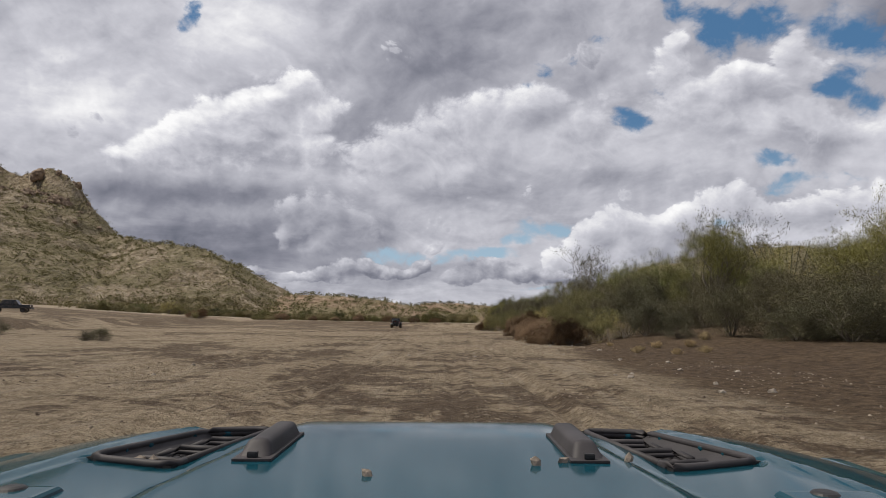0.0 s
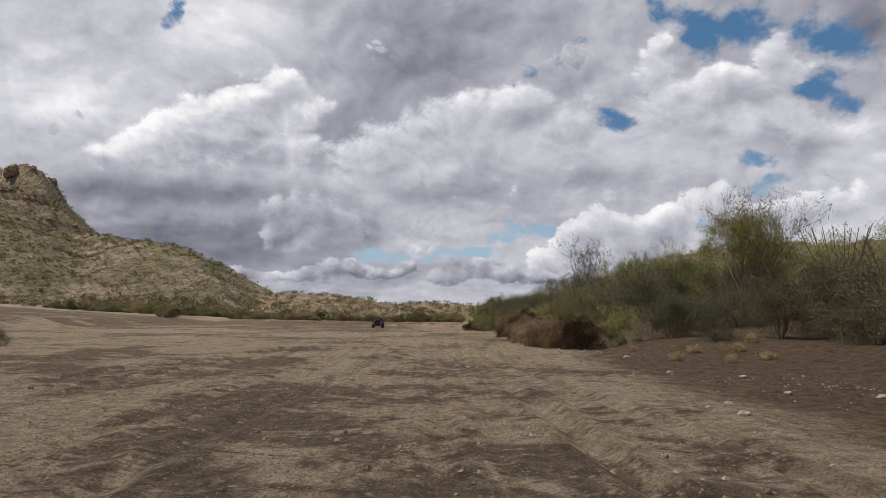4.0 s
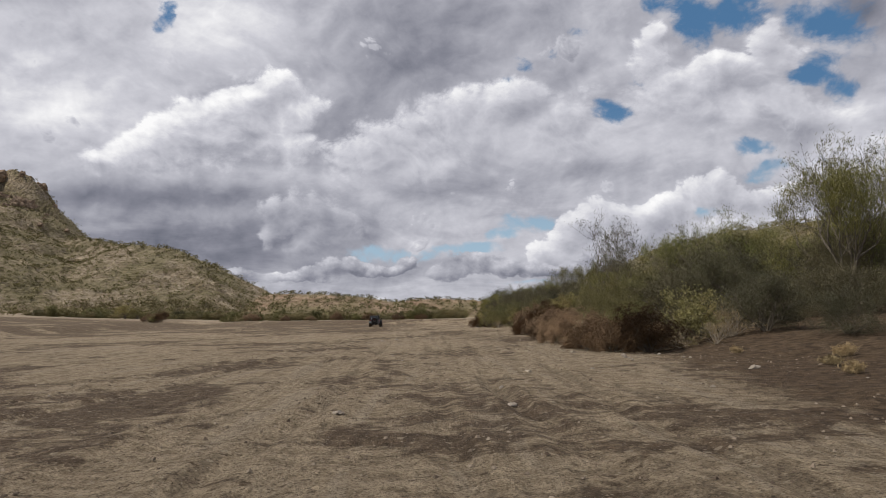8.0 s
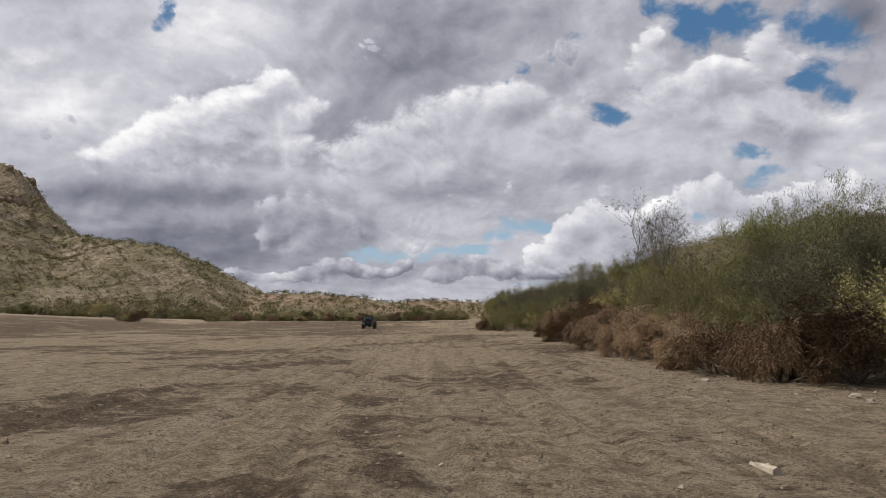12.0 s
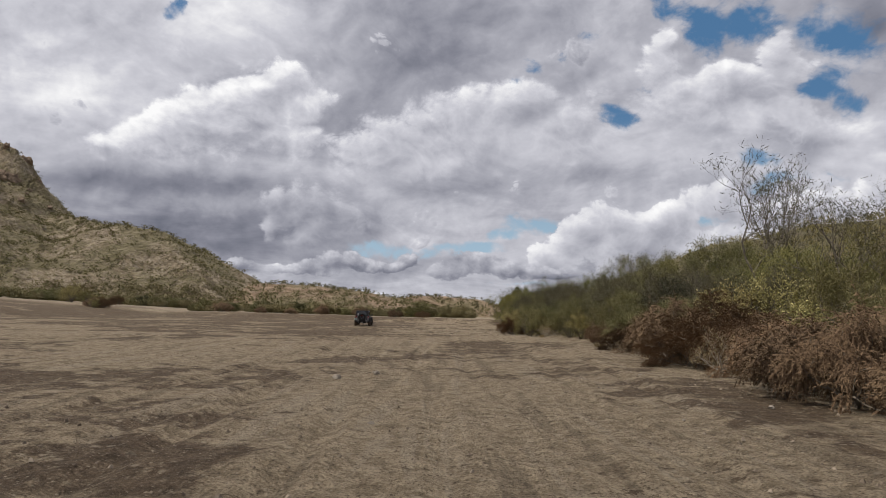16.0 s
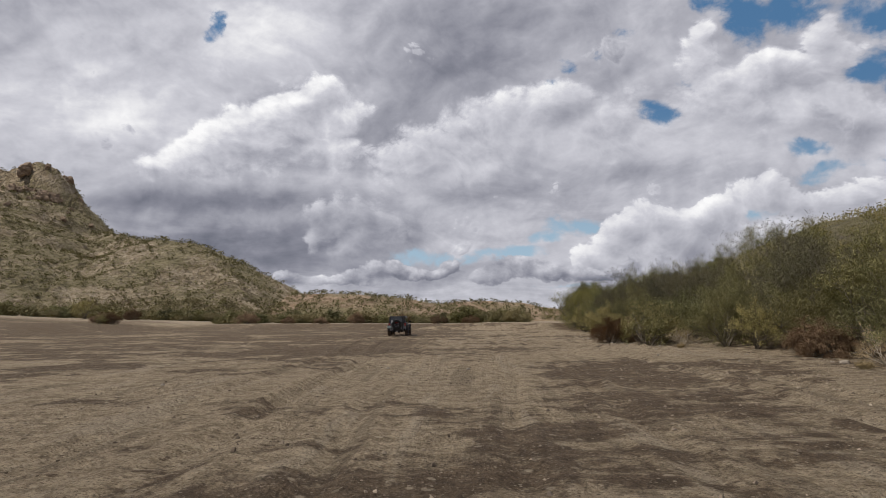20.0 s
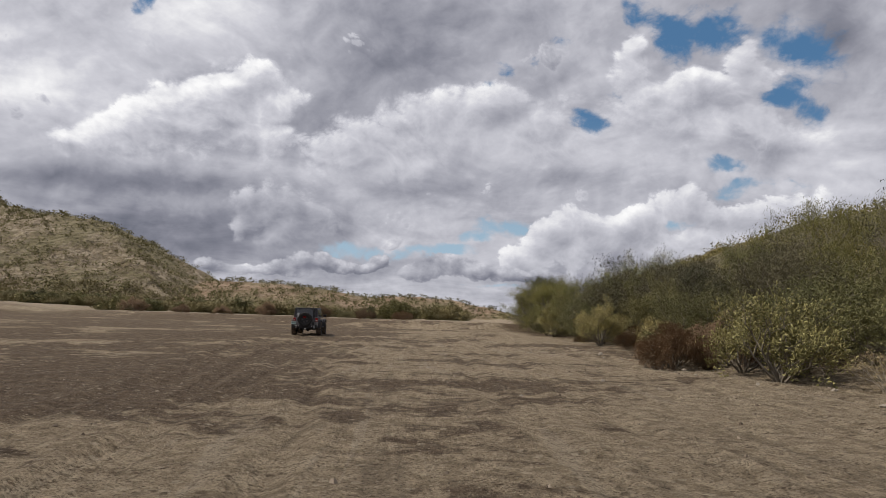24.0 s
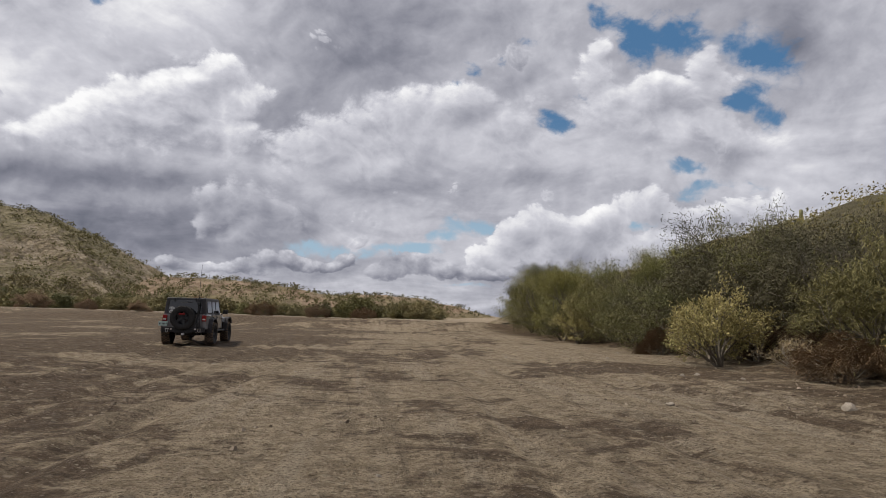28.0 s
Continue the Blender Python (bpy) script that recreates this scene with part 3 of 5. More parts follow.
def right_hill_height(x, y):
    h = crest([(96, 40, 12), (82, 90, 13.5), (72, 120, 15.5), (70, 150, 19), (80, 215, 19.5), (108, 270, 17), (150, 340, 6)], 0.37, x, y)
    h = h + ramp(h, 0, 6) * 3.2 * fbm(x, y, 22, 6, 0.55, 7.0)
    return np.maximum(h, -3.0)


HILLS = (
    ("hill_left", np.arange(-480, 0, 2.8), np.arange(130, 620, 2.8), left_hill_height, M_HILL, "steep rocky desert hill dotted with green shrubs"),
    ("hill_low", np.arange(-280, 40, 2.6), np.arange(340, 500, 2.6), far_hill_height, M_FAR, "low reddish hill with scattered desert scrub"),
    ("hill_mesa", np.arange(-160, 190, 4), np.arange(590, 770, 4), mesa_height, M_FAR, "distant flat-topped brown hill"),
    ("hill_distant", np.arange(20, 300, 7), np.arange(1150, 1360, 7), ridge_height, M_FAR, "far small hill at the end of the wash"),
    ("hill_right", np.arange(20, 150, 1.0), np.arange(0, 380, 1.6), right_hill_height, M_GREENHILL, "yellow-green grassy hillside behind the bushes"))
for hill_name, hx, hy, height, mat, label in HILLS:
    tagged(new(hill_name, grid_mesh(hill_name, hx, hy, height, mat)), label, "hill", kind="structure")

# ---- plants ----
def grow(rng, geo, tips, start, way, length, radius, depth, fork, spread, lift, sides=4, wander=0.25):
    """A limb that bends, tapers and forks; the points along its last twigs go into tips."""
    pts, p, d = [Vector(start)], Vector(start), Vector(way).normalized()
    steps = 3
    for _ in range(steps):
        d = (d + Vector((rng.gauss(0, wander), rng.gauss(0, wander), rng.gauss(lift, wander * 0.6)))).normalized()
        p = p + d * length / steps
        pts.append(p.copy())
    geo.tube(pts, [radius * (1 - 0.55 * i / steps) for i in range(steps + 1)], sides if depth > 1 else 3)
    if depth == 0:
        tips.extend((q, d.copy()) for q in pts[1:])
        return
    for k in range(fork):
        at = pts[-1] if k < 2 else pts[rng.choice((1, 2))]
        side = Vector((rng.gauss(0, 1), rng.gauss(0, 1), rng.gauss(0, 0.5))).normalized()
        grow(rng, geo, tips, at, d + side * spread, length * rng.uniform(0.62, 0.82), radius * 0.48, depth - 1, fork, spread, lift, sides, wander)


def leaves(rng, geo, tips, count, size, reach, droop=0.0, thin=0.4):
    """Small folded leaf sprays scattered about the twig points."""
    for q, d in tips:
        for _ in range(count):
            c = q + Vector((rng.gauss(0, reach), rng.gauss(0, reach), rng.gauss(0, reach * 0.8)))
            a = (d * 0.6 + Vector((rng.gauss(0, 0.7), rng.gauss(0, 0.7), rng.gauss(0.15, 0.6) - droop))).normalized()
            b = a.orthogonal().normalized()
            b = (b * math.cos(w := rng.uniform(0, 6.28)) + a.cross(b) * math.sin(w)) * size * thin * rng.uniform(0.7, 1.3)
            a = a * size * rng.uniform(0.6, 1.5)
            geo.face(c - a * 0.5 - b * 0.5, c + a * 0.6, c - a * 0.3 + b * 0.6)


def nugget(geo, c, way, length, wide, sides=3):
    geo.tube([c, c + way * length * 0.5, c + way * length], [wide * 0.6, wide, wide * 0.35], sides)


def plant_kind(name, label, category, seed, stems, height, depth, fork, spread, lift, leaf, bark, mat, lean=0.5, radius=0.06, spray=(4, 0.12, 0.1, 0.0, 0.4), style="leaf"):
    """One plant with its parts, kept out of sight under no parent until it is copied to its places."""
    rng = random.Random(seed)
    wood, crown, tips = Geo(), Geo(), []
    for k in range(stems):
        w = 6.283 * (k + rng.random() * 0.7) / stems
        out = Vector((math.cos(w), math.sin(w), 0))
        grow(rng, wood, tips, out * 0.12 * height * 0.2, out * lean * rng.uniform(0.5, 1.3) + Vector((0, 0, 1)), height * rng.uniform(0.30, 0.42), radius * rng.uniform(0.7, 1.1), depth, fork, spread, lift)
    if category == "shrub" and style == "leaf":
        # low growth that reaches the ground
        for _ in range(stems * 12):
            w, r = rng.uniform(0, 6.283), height * 0.46 * math.sqrt(rng.random())
            tips.append((Vector((r * math.cos(w), r * math.sin(w), height * rng.uniform(0.03, 0.42))), Vector((math.cos(w), math.sin(w), 0.6))))
    if style == "leaf":
        leaves(rng, crown, tips, *spray)
    elif style == "cholla":
        for q, d in tips:
            for _ in range(spray[0]):
                way = (d * 0.5 + Vector((rng.gauss(0, 0.7), rng.gauss(0, 0.7), rng.gauss(0.35, 0.5)))).normalized()
                nugget(crown, q + Vector((rng.gauss(0, spray[2]), rng.gauss(0, spray[2]), rng.gauss(0, spray[2]))), way, spray[1] * rng.uniform(0.7, 1.3), spray[1] * spray[4])
    elif style == "frond":
        strands, leaf_length, hang = spray[0], spray[1], spray[2]
        for q, d in tips:
            for _ in range(strands):
                way = (d + Vector((rng.gauss(0, 0.6), rng.gauss(0, 0.6), rng.gauss(0.1, 0.4)))).normalized()
                p, length = q.copy(), hang * rng.uniform(0.6, 1.3)
                for k in range(9):
                    way = (way + Vector((0, 0, -0.20))).normalized()
                    p = p + way * length / 9
                    for _ in range(2):
                        side = (way * 0.8 + Vector((rng.gauss(0, 0.6), rng.gauss(0, 0.6), rng.gauss(-0.2, 0.5)))).normalized()
                        wide = side.orthogonal().normalized() * leaf_length * 0.16
                        crown.face(p - wide, p + side * leaf_length * rng.uniform(0.7, 1.3), p + wide)
    return {"name": name, "label": label, "category": category, "wood": wood.mesh(name + "_wood", bark), "crown": crown.mesh(name + "_crown", mat) if crown.f else None}


def put_plant(kind, x, y, scale=1.0, turn=0.0, tall=1.0, sink=0.06, group="", z=None):
    base = float(ground_height(x, y)) if z is None else z
    at = Matrix.LocRotScale((x, y, base - sink), Euler((0, 0, radians(turn))), (scale, scale, scale * tall))
    top = thing(kind["name"], kind["label"], kind["category"], group, at=at)
    part("trunk" if kind["category"] == "tree" else "stem", kind["wood"], None, top)
    if kind["crown"]:
        part("crown", kind["crown"], None, top)
    return top


PALO = [plant_kind("palo_verde_tree", "feathery green desert tree with several dark trunks", "tree", 10 + k, 5, 5.2, 4, 3, 0.62, 0.10, None, M_BARK, M_GREEN, 0.45, 0.10, (22, 0.125, 0.16, -0.3, 0.13)) for k in range(3)]
SHRUB = [plant_kind("desert_shrub", "dense olive green desert shrub on the bank", "shrub", 30 + k, 8, 2.6, 3, 3, 0.7, 0.06, None, M_BARK, M_OLIVE, 0.75, 0.045, (32, 0.085, 0.12, -0.15, 0.16)) for k in range(3)]
GREY = [plant_kind("grey_green_shrub", "grey-green thorny shrub with tangled branches", "shrub", 50 + k, 9, 2.6, 3, 3, 0.8, 0.02, None, M_BARK, M_DARKLEAF, 0.85, 0.045, (30, 0.080, 0.13, 0.0, 0.14)) for k in range(3)]
RUST = [plant_kind("dry_brown_bush", "rust-brown dry drooping bush at the wash edge", "shrub", 70 + k, 11, 1.55, 2, 3, 0.75, 0.02, None, M_BARK, M_RUST, 1.0, 0.03, (6, 0.058, 0.34), "frond") for k in range(3)]
CHOLLA = [plant_kind("yellow_green_bush", "pale yellow-green bush of knobbly cactus joints", "shrub", 90 + k, 9, 1.7, 3, 3, 0.8, 0.08, None, M_BARK, M_YELLOW, 0.8, 0.035, (5, 0.055, 0.060, 0, 0.24), "cholla") for k in range(2)]
BARE = [plant_kind("bare_tree", "leafless grey desert tree with fine twigs", "tree", 110 + k, 3, 4.6, 5, 3, 0.55, 0.10, None, M_BARK, M_DARKLEAF, 0.35, 0.11, (1, 0.16, 0.10, 0, 0.12)) for k in range(2)]
TWIGGY = [plant_kind("twiggy_bush", "pale bare twiggy bush", "shrub", 130 + k, 12, 1.3, 3, 3, 0.5, 0.06, None, M_PALEBARK, M_STRAW, 0.8, 0.018, (1, 0.08, 0.04, 0, 0.2)) for k in range(2)]
TUFT = [plant_kind("grass_tuft", "small dry grass tuft on the sand", "grass", 150 + k, 26, 0.5, 1, 3, 0.3, 0.05, None, M_STRAW, M_STRAW, 0.9, 0.006, (2, 0.12, 0.03, 0, 0.1)) for k in range(2)]
FARBUSH = [plant_kind("far_shrub", "olive shrub on the far bank under the hill", "shrub", 170 + k, 6, 2.6, 2, 3, 0.75, 0.04, None, M_BARK, M_FARLEAF if k else M_OLIVE, 0.8, 0.05, (22, 0.22, 0.22, 0.0, 0.45)) for k in range(3)]

rng = random.Random(5)


def some(kinds, rows, group):
    for x, y, s in rows:
        put_plant(rng.choice(kinds), x, y, s * rng.uniform(0.85, 1.12), rng.uniform(0, 360), rng.uniform(0.78, 1.2), group=group)


# front row along the wash edge: (x, y, scale)
some(RUST, [(7.0, 41.2, 1.0), (8.2, 40.6, 1.2), (8.4, 43.0, 1.25), (6.9, 44.0, 1.1), (7.4, 46.6, 1.15), (8.9, 45.6, 1.2), (6.9, 49.2, 1.0), (7.0, 51.0, 1.15), (7.4, 53.0, 1.25), (7.2, 55.2, 1.2), (7.6, 57.4, 1.3), (8.2, 59.6, 1.25), (8.6, 54.2, 1.35), (8.9, 56.6, 1.4), (9.2, 61.2, 1.3), (8.5, 50.2, 1.2),
            (8.8, 62.6, 1.35), (7.8, 64.4, 1.45), (9.3, 65.2, 1.6), (8.3, 67.2, 1.5), (10.3, 63.5, 1.4), (9.6, 68.6, 1.5), (8.8, 71.0, 1.3), (10.6, 70.5, 1.3), (8.9, 75.0, 1.0)], "brown bushes along the wash")
some(RUST, [(9.9, 82.9, 1.0), (10.6, 84.0, 0.9), (6.2, 97.8, 1.2), (7.2, 99.4, 1.1), (8.4, 98.2, 1.1), (8.6, 103.5, 1.0), (9.5, 109.0, 1.0), (11.3, 113.6, 1.2), (10.4, 120.5, 0.9)], "brown bushes along the wash")
some(CHOLLA, [(10.6, 43.0, 1.3), (11.6, 44.0, 1.1), (10.9, 67.4, 1.9), (12.0, 66.0, 1.9), (7.2, 93.6, 1.5), (8.2, 94.6, 1.4), (7.4, 95.8, 1.2), (8.9, 113.6, 1.25), (9.6, 115.2, 1.25), (10.4, 114.0, 1.2), (10.6, 131.6, 1.6), (11.4, 133.0, 1.4), (9.6, 87.0, 1.1), (9.0, 105.5, 1.0)], "yellow-green bushes along the wash")
some(TWIGGY, [(7.6, 42.3, 1.0), (8.0, 47.8, 1.1), (6.8, 46.0, 0.9), (7.8, 62.0, 1.1), (9.4, 41.0, 0.9), (9.2, 60.6, 1.1), (10.6, 40.4, 0.8), (10.0, 111.8, 1.1), (8.0, 91.0, 0.9), (9.6, 79.0, 1.0), (12.0, 42.0, 1.1), (10.0, 117.0, 1.0), (8.8, 58.5, 1.0), (8.2, 100.6, 0.9)], "twiggy bushes along the wash")
some(SHRUB, [(10.2, 52.4, 0.9), (10.6, 54.9, 1.0), (10.8, 56.8, 0.9), (10.8, 50.6, 1.0), (11.0, 58.6, 1.1), (11.2, 73.0, 1.1), (10.4, 77.4, 1.1), (11.8, 80.6, 1.2), (11.0, 86.5, 1.2), (9.6, 90.0, 1.1), (10.6, 93.0, 1.2), (10.0, 96.8, 1.2), (9.0, 101.8, 1.05), (10.6, 105.0, 1.3), (11.0, 109.6, 1.3), (11.6, 118.5, 1.5), (11.4, 122.6, 1.5), (11.8, 126.8, 1.5), (12.2, 130.0, 1.5), (12.6, 136.0, 1.7), (13.0, 141.0, 1.7), (13.2, 146.5, 1.8), (13.4, 152.0, 1.8), (14.6, 158.0, 1.8)], "green shrubs on the bank")
some(SHRUB, [(13.6, 56.0, 1.2), (13.4, 62.0, 1.3), (14.2, 75.0, 1.4), (14.0, 84.0, 1.5), (13.4, 91.0, 1.5), (13.6, 98.0, 1.6), (14.4, 105.0, 1.6), (15.0, 112.0, 1.8), (15.4, 121.0, 1.9), (16.0, 132.0, 2.0), (17.0, 143.0, 2.0), (18.0, 154.0, 2.0), (17.6, 88.0, 1.7), (17.0, 71.0, 1.5)], "green shrubs on the bank")
some(GREY, [(12.2, 46.0, 1.1), (13.4, 42.0, 1.1), (12.6, 49.4, 1.3), (14.6, 53.0, 1.4), (12.2, 60.2, 1.2), (12.8, 70.0, 1.5), (12.6, 77.5, 1.5), (15.8, 80.0, 1.7), (12.2, 88.0, 1.5), (12.2, 101.0, 1.6), (12.8, 107.5, 1.7), (13.2, 116.0, 1.9), (13.6, 124.5, 1.8), (16.4, 96.0, 1.8)], "grey-green shrubs on the bank")
some(GREY, [(19.0, 29.6, 1.5), (21.0, 31.2, 1.9), (23.2, 29.4, 1.9), (20.6, 33.6, 1.9), (17.6, 31.8, 1.1), (25.4, 31.6, 2.0), (12.8, 117.4, 2.15), (14.6, 119.4, 2.2), (16.2, 116.0, 2.2), (17.0, 37.5, 1.2), (18.6, 35.4, 1.4), (20.4, 38.0, 1.5), (22.0, 34.5, 1.5), (19.6, 32.6, 1.1), (24.0, 37.5, 1.5), (16.6, 46.5, 1.4), (18.4, 44.6, 1.5), (19.0, 51.0, 1.5), (21.0, 48.0, 1.5), (23.5, 46.0, 1.5), (17.2, 57.0, 1.5), (18.5, 63.0, 1.6), (26.5, 33.0, 1.5), (14.0, 38.0, 0.7), (15.2, 49.6, 1.3), (22.0, 57.0, 1.5), (14.6, 44.6, 0.9)], "grey-green shrubs on the bank")
some(PALO, [(24.0, 66.5, 1.15), (27.2, 72.5, 1.25), (25.0, 80.0, 1.2), (29.4, 64.0, 1.2), (30.0, 85.0, 1.2), (24.4, 32.4, 1.30), (22.6, 34.6, 1.15), (18.2, 58.2, 1.05), (22.4, 61.0, 1.15), (26.0, 56.0, 1.1), (20.4, 47.4, 1.18), (23.4, 49.6, 1.0), (25.5, 35.0, 1.0), (28.5, 38.5, 1.05), (17.4, 60.0, 0.8), (21.0, 66.0, 0.95), (19.5, 74.0, 1.00), (14.2, 85.5, 0.90), (18.0, 81.0, 1.00), (15.6, 111.0, 0.78), (17.5, 104.0, 1.04), (13.4, 118.0, 0.8), (19.5, 122.0, 1.20), (14.2, 128.4, 0.92), (11.4, 137.0, 0.92), (13.9, 147.0, 1.00), (19.8, 135.0, 1.20), (16.0, 150.0, 1.12), (23.0, 112.0, 1.20), (22.0, 91.0, 1.40), (18.8, 80.5, 1.10), (16.0, 72.0, 1.05), (21.0, 71.0, 1.10), (15.8, 158.5, 1.12), (18.4, 114.5, 0.95), (26.0, 101.0, 1.20)], "green desert trees on the bank")
some(BARE, [(14.2, 65.4, 1.4), (17.2, 76.8, 1.6), (16.2, 55.8, 1.05), (18.6, 101.8, 1.55), (22.2, 49.5, 1.45), (13.0, 112.4, 0.85), (16.0, 139.0, 1.0), (13.4, 81.5, 0.9), (12.5, 84.4, 0.75), (13.5, 95.0, 0.8), (14.0, 103.2, 0.8), (12.8, 109.4, 0.7), (15.0, 118.2, 0.9), (13.6, 126.0, 0.8), (14.8, 132.4, 0.9), (12.4, 74.0, 0.7), (14.2, 90.0, 0.8), (16.6, 107.0, 0.9)], "bare trees on the bank")
some(TUFT, [(10.2, 33.0, 1.1), (9.4, 31.0, 0.9), (11.6, 34.6, 1.3), (11.0, 30.0, 1.0), (13.0, 33.6, 1.4), (9.7, 37.0, 0.9), (7.2, 52.8, 0.9), (8.4, 78.0, 1.0), (12.6, 30.6, 1.2), (7.4, 89.5, 0.8), (14.6, 35.5, 1.2)], "grass tufts at the foot of the bank")
some(GREY, [(-20.2, 37.8, 0.5), (-21.4, 38.4, 0.42), (-26.5, 37.0, 0.6), (-28.4, 36.4, 0.5), (-29.5, 38.0, 0.55)], "low scrub in the wash")
some(CHOLLA, [(-80.0, 186.0, 2.6), (-77.5, 187.5, 2.2), (-64.6, 165.5, 1.4)], "pale bushes on the far bank")
some(RUST, [(-66.0, 168.0, 1.9), (-63.5, 167.2, 1.7), (-70.5, 186.5, 1.7), (-36.4, 179.0, 1.4), (-15.2, 179.0, 1.7), (-8.0, 176.0, 1.3), (-24.0, 181.0, 1.5), (-30.0, 178.5, 1.2), (-2.0, 177.0, 1.4), (-48.0, 190.0, 1.8)], "brown bushes on the far bank")
for k in range(150):
    s = k / 149
    x = -112 + 122 * s + rng.gauss(0, 3.0)
    y = 168 + 30 * math.sin(2.2 * s + 0.5) + abs(rng.gauss(0, 13)) + (14 if s < 0.35 else 4)
    put_plant(rng.choice(FARBUSH), x, y, rng.uniform(0.6, 1.55), rng.uniform(0, 360), rng.uniform(0.7, 1.05), group="scrub along the far bank")


def scrub(name, label, count, seed, region, height, mat, size, least=1.0, lush=0.0, bits=9, leaf=0.42):
    """Far scrub over a hillside, too small and too many to count."""
    r = np.random.RandomState(seed)
    x = r.uniform(region[0], region[1], count * 6)
    y = r.uniform(region[2], region[3], count * 6)
    h = height(x, y)
    keep = (h > least) & (fbm(x, y, 55, 4, 0.6, 3.3) + lush > r.uniform(-0.75, 0.55, len(x)))
    x, y, h = x[keep][:count], y[keep][:count], h[keep][:count]
    n = len(x)
    s = np.repeat(size * (0.45 + r.rand(n) ** 2 * 1.2), bits)
    base = np.repeat(np.stack([x, y, h], -1), bits, 0)
    c = base + np.stack([r.normal(size=n * bits) * s * 0.38, r.normal(size=n * bits) * s * 0.38, s * (0.15 + 0.65 * r.rand(n * bits))], -1)
    a = r.normal(size=(n * bits, 3)) * (1, 1, 0.8) + (0, 0, 0.5)
    a = a / np.linalg.norm(a, axis=1)[:, None]
    b = np.cross(a, r.normal(size=(n * bits, 3)))
    b = b / np.linalg.norm(b, axis=1)[:, None] * (s * leaf * 0.7)[:, None]
    a = a * (s * leaf)[:, None]
    corners = np.stack([c - a - b, c + a, c - a * 0.6 + b], 1).reshape(-1, 3)
    g = Geo()
    g.v, g.f = corners.tolist(), np.arange(len(corners)).reshape(-1, 3).tolist()
    return tagged(new(name, g.mesh(name, mat)), label, "scrub", kind="stuff")


scrub("hill_scrub", "scattered olive and brown shrubs over the rocky hill", 11000, 3, (-470, -20, 150, 600), left_hill_height, M_HILLSCRUB, 2.0, 1.0, 0.2, 20, 0.17)
scrub("hill_foot_scrub", "thick olive and yellow-green shrubs at the foot of the hill", 1300, 9, (-330, -20, 190, 400), lambda x, y: np.where(left_hill_height(x, y) < 12, left_hill_height(x, y), -9.0), M_FARLEAF, 3.4, 0.0, 0.3, 34, 0.11)
scrub("low_hill_scrub", "scattered green scrub over the low hill", 2400, 4, (-270, 20, 345, 470), far_hill_height, M_HILLSCRUB, 2.2, 1.0, 0.2, 20, 0.17)
scrub("mesa_scrub", "thin scrub over the distant hill", 700, 5, (-120, 120, 600, 720), mesa_height, M_HILLSCRUB, 2.8, 1.0, 0.2, 14, 0.22)
scrub("green_hill_scrub", "yellow-green brush over the hillside", 5200, 6, (34, 110, 40, 330), right_hill_height, M_HILLGRASS, 1.25, 2.5, 0.3, 40, 0.085)
scrub("valley_scrub", "low scrub on the flats beyond the wash", 1500, 8, (-150, 120, 190, 420), lambda x, y: ground_height(x, y) + np.where((x < 10) | (x > 0.3 * y - 30), 0.0, -9.0), M_HILLSCRUB, 1.9, -1.0, 0.4, 30, 0.12)


# ---- cacti ----
def saguaro(x, y, tall, arms, seed, z):
    r = random.Random(seed)
    top = thing("saguaro", "tall ribbed saguaro cactus on the hillside", "cactus", "saguaros on the hillside", at=pose(x, y, z - 0.1))
    wide = 0.22

    def column(pts, w):
        g = Geo()
        g.tube(pts, [w * (0.9 if i == 0 else 1.0) * (0.55 if i == len(pts) - 1 else 1) for i in range(len(pts))], 10)
        return g
    part("trunk", column([(0, 0, 0), (0, 0, tall * 0.4), (0.02, 0, tall * 0.8), (0.02, 0, tall * 0.97), (0.02, 0, tall)], wide), M_CACTUS, top, smooth=True)
    for k in range(arms):
        w, at = r.uniform(0, 6.28), tall * r.uniform(0.35, 0.6)
        c, s = math.cos(w), math.sin(w)
        up = tall * r.uniform(0.2, 0.4)
        part("arm", column([(0.1 * c, 0.1 * s, at), (0.45 * c, 0.45 * s, at + 0.08), (0.55 * c, 0.55 * s, at + 0.35), (0.55 * c, 0.55 * s, at + up), (0.55 * c, 0.55 * s, at + up + 0.1)], wide * 0.7), M_CACTUS, top, smooth=True)


for k, (x, y, tall, arms) in enumerate(((29.6, 107.5, 3.0, 0), (30.8, 108.4, 3.8, 2), (31.5, 107.6, 3.0, 0), (44.0, 128.0, 2.6, 1), (50.0, 165.0, 2.6, 0))):
    saguaro(x, y, tall, arms, 40 + k, float(right_hill_height(np.array([x]), np.array([y]))[0]))


def ocotillo(x, y, tall, seed):
    r = random.Random(seed)
    top = thing("ocotillo", "ocotillo with long thorny upright wands", "shrub", at=pose(x, y, float(ground_height(x, y)) - 0.05))
    for k in range(16):
        w = 6.283 * k / 16 + r.uniform(-0.2, 0.2)
        out, n = r.uniform(0.25, 0.6), 6
        pts = [(math.cos(w) * out * tall * (i / n) ** 1.3 * 0.7, math.sin(w) * out * tall * (i / n) ** 1.3 * 0.7, tall * r.uniform(0.97, 1.03) * i / n) for i in range(n + 1)]
        g = Geo()
        g.tube(pts, [0.035 - 0.018 * i / n for i in range(n + 1)], 5)
        part("wand", g, M_DARKLEAF, top)


ocotillo(21.4, 39.5, 5.4, 3)
ocotillo(25.0, 40.5, 5.0, 4)

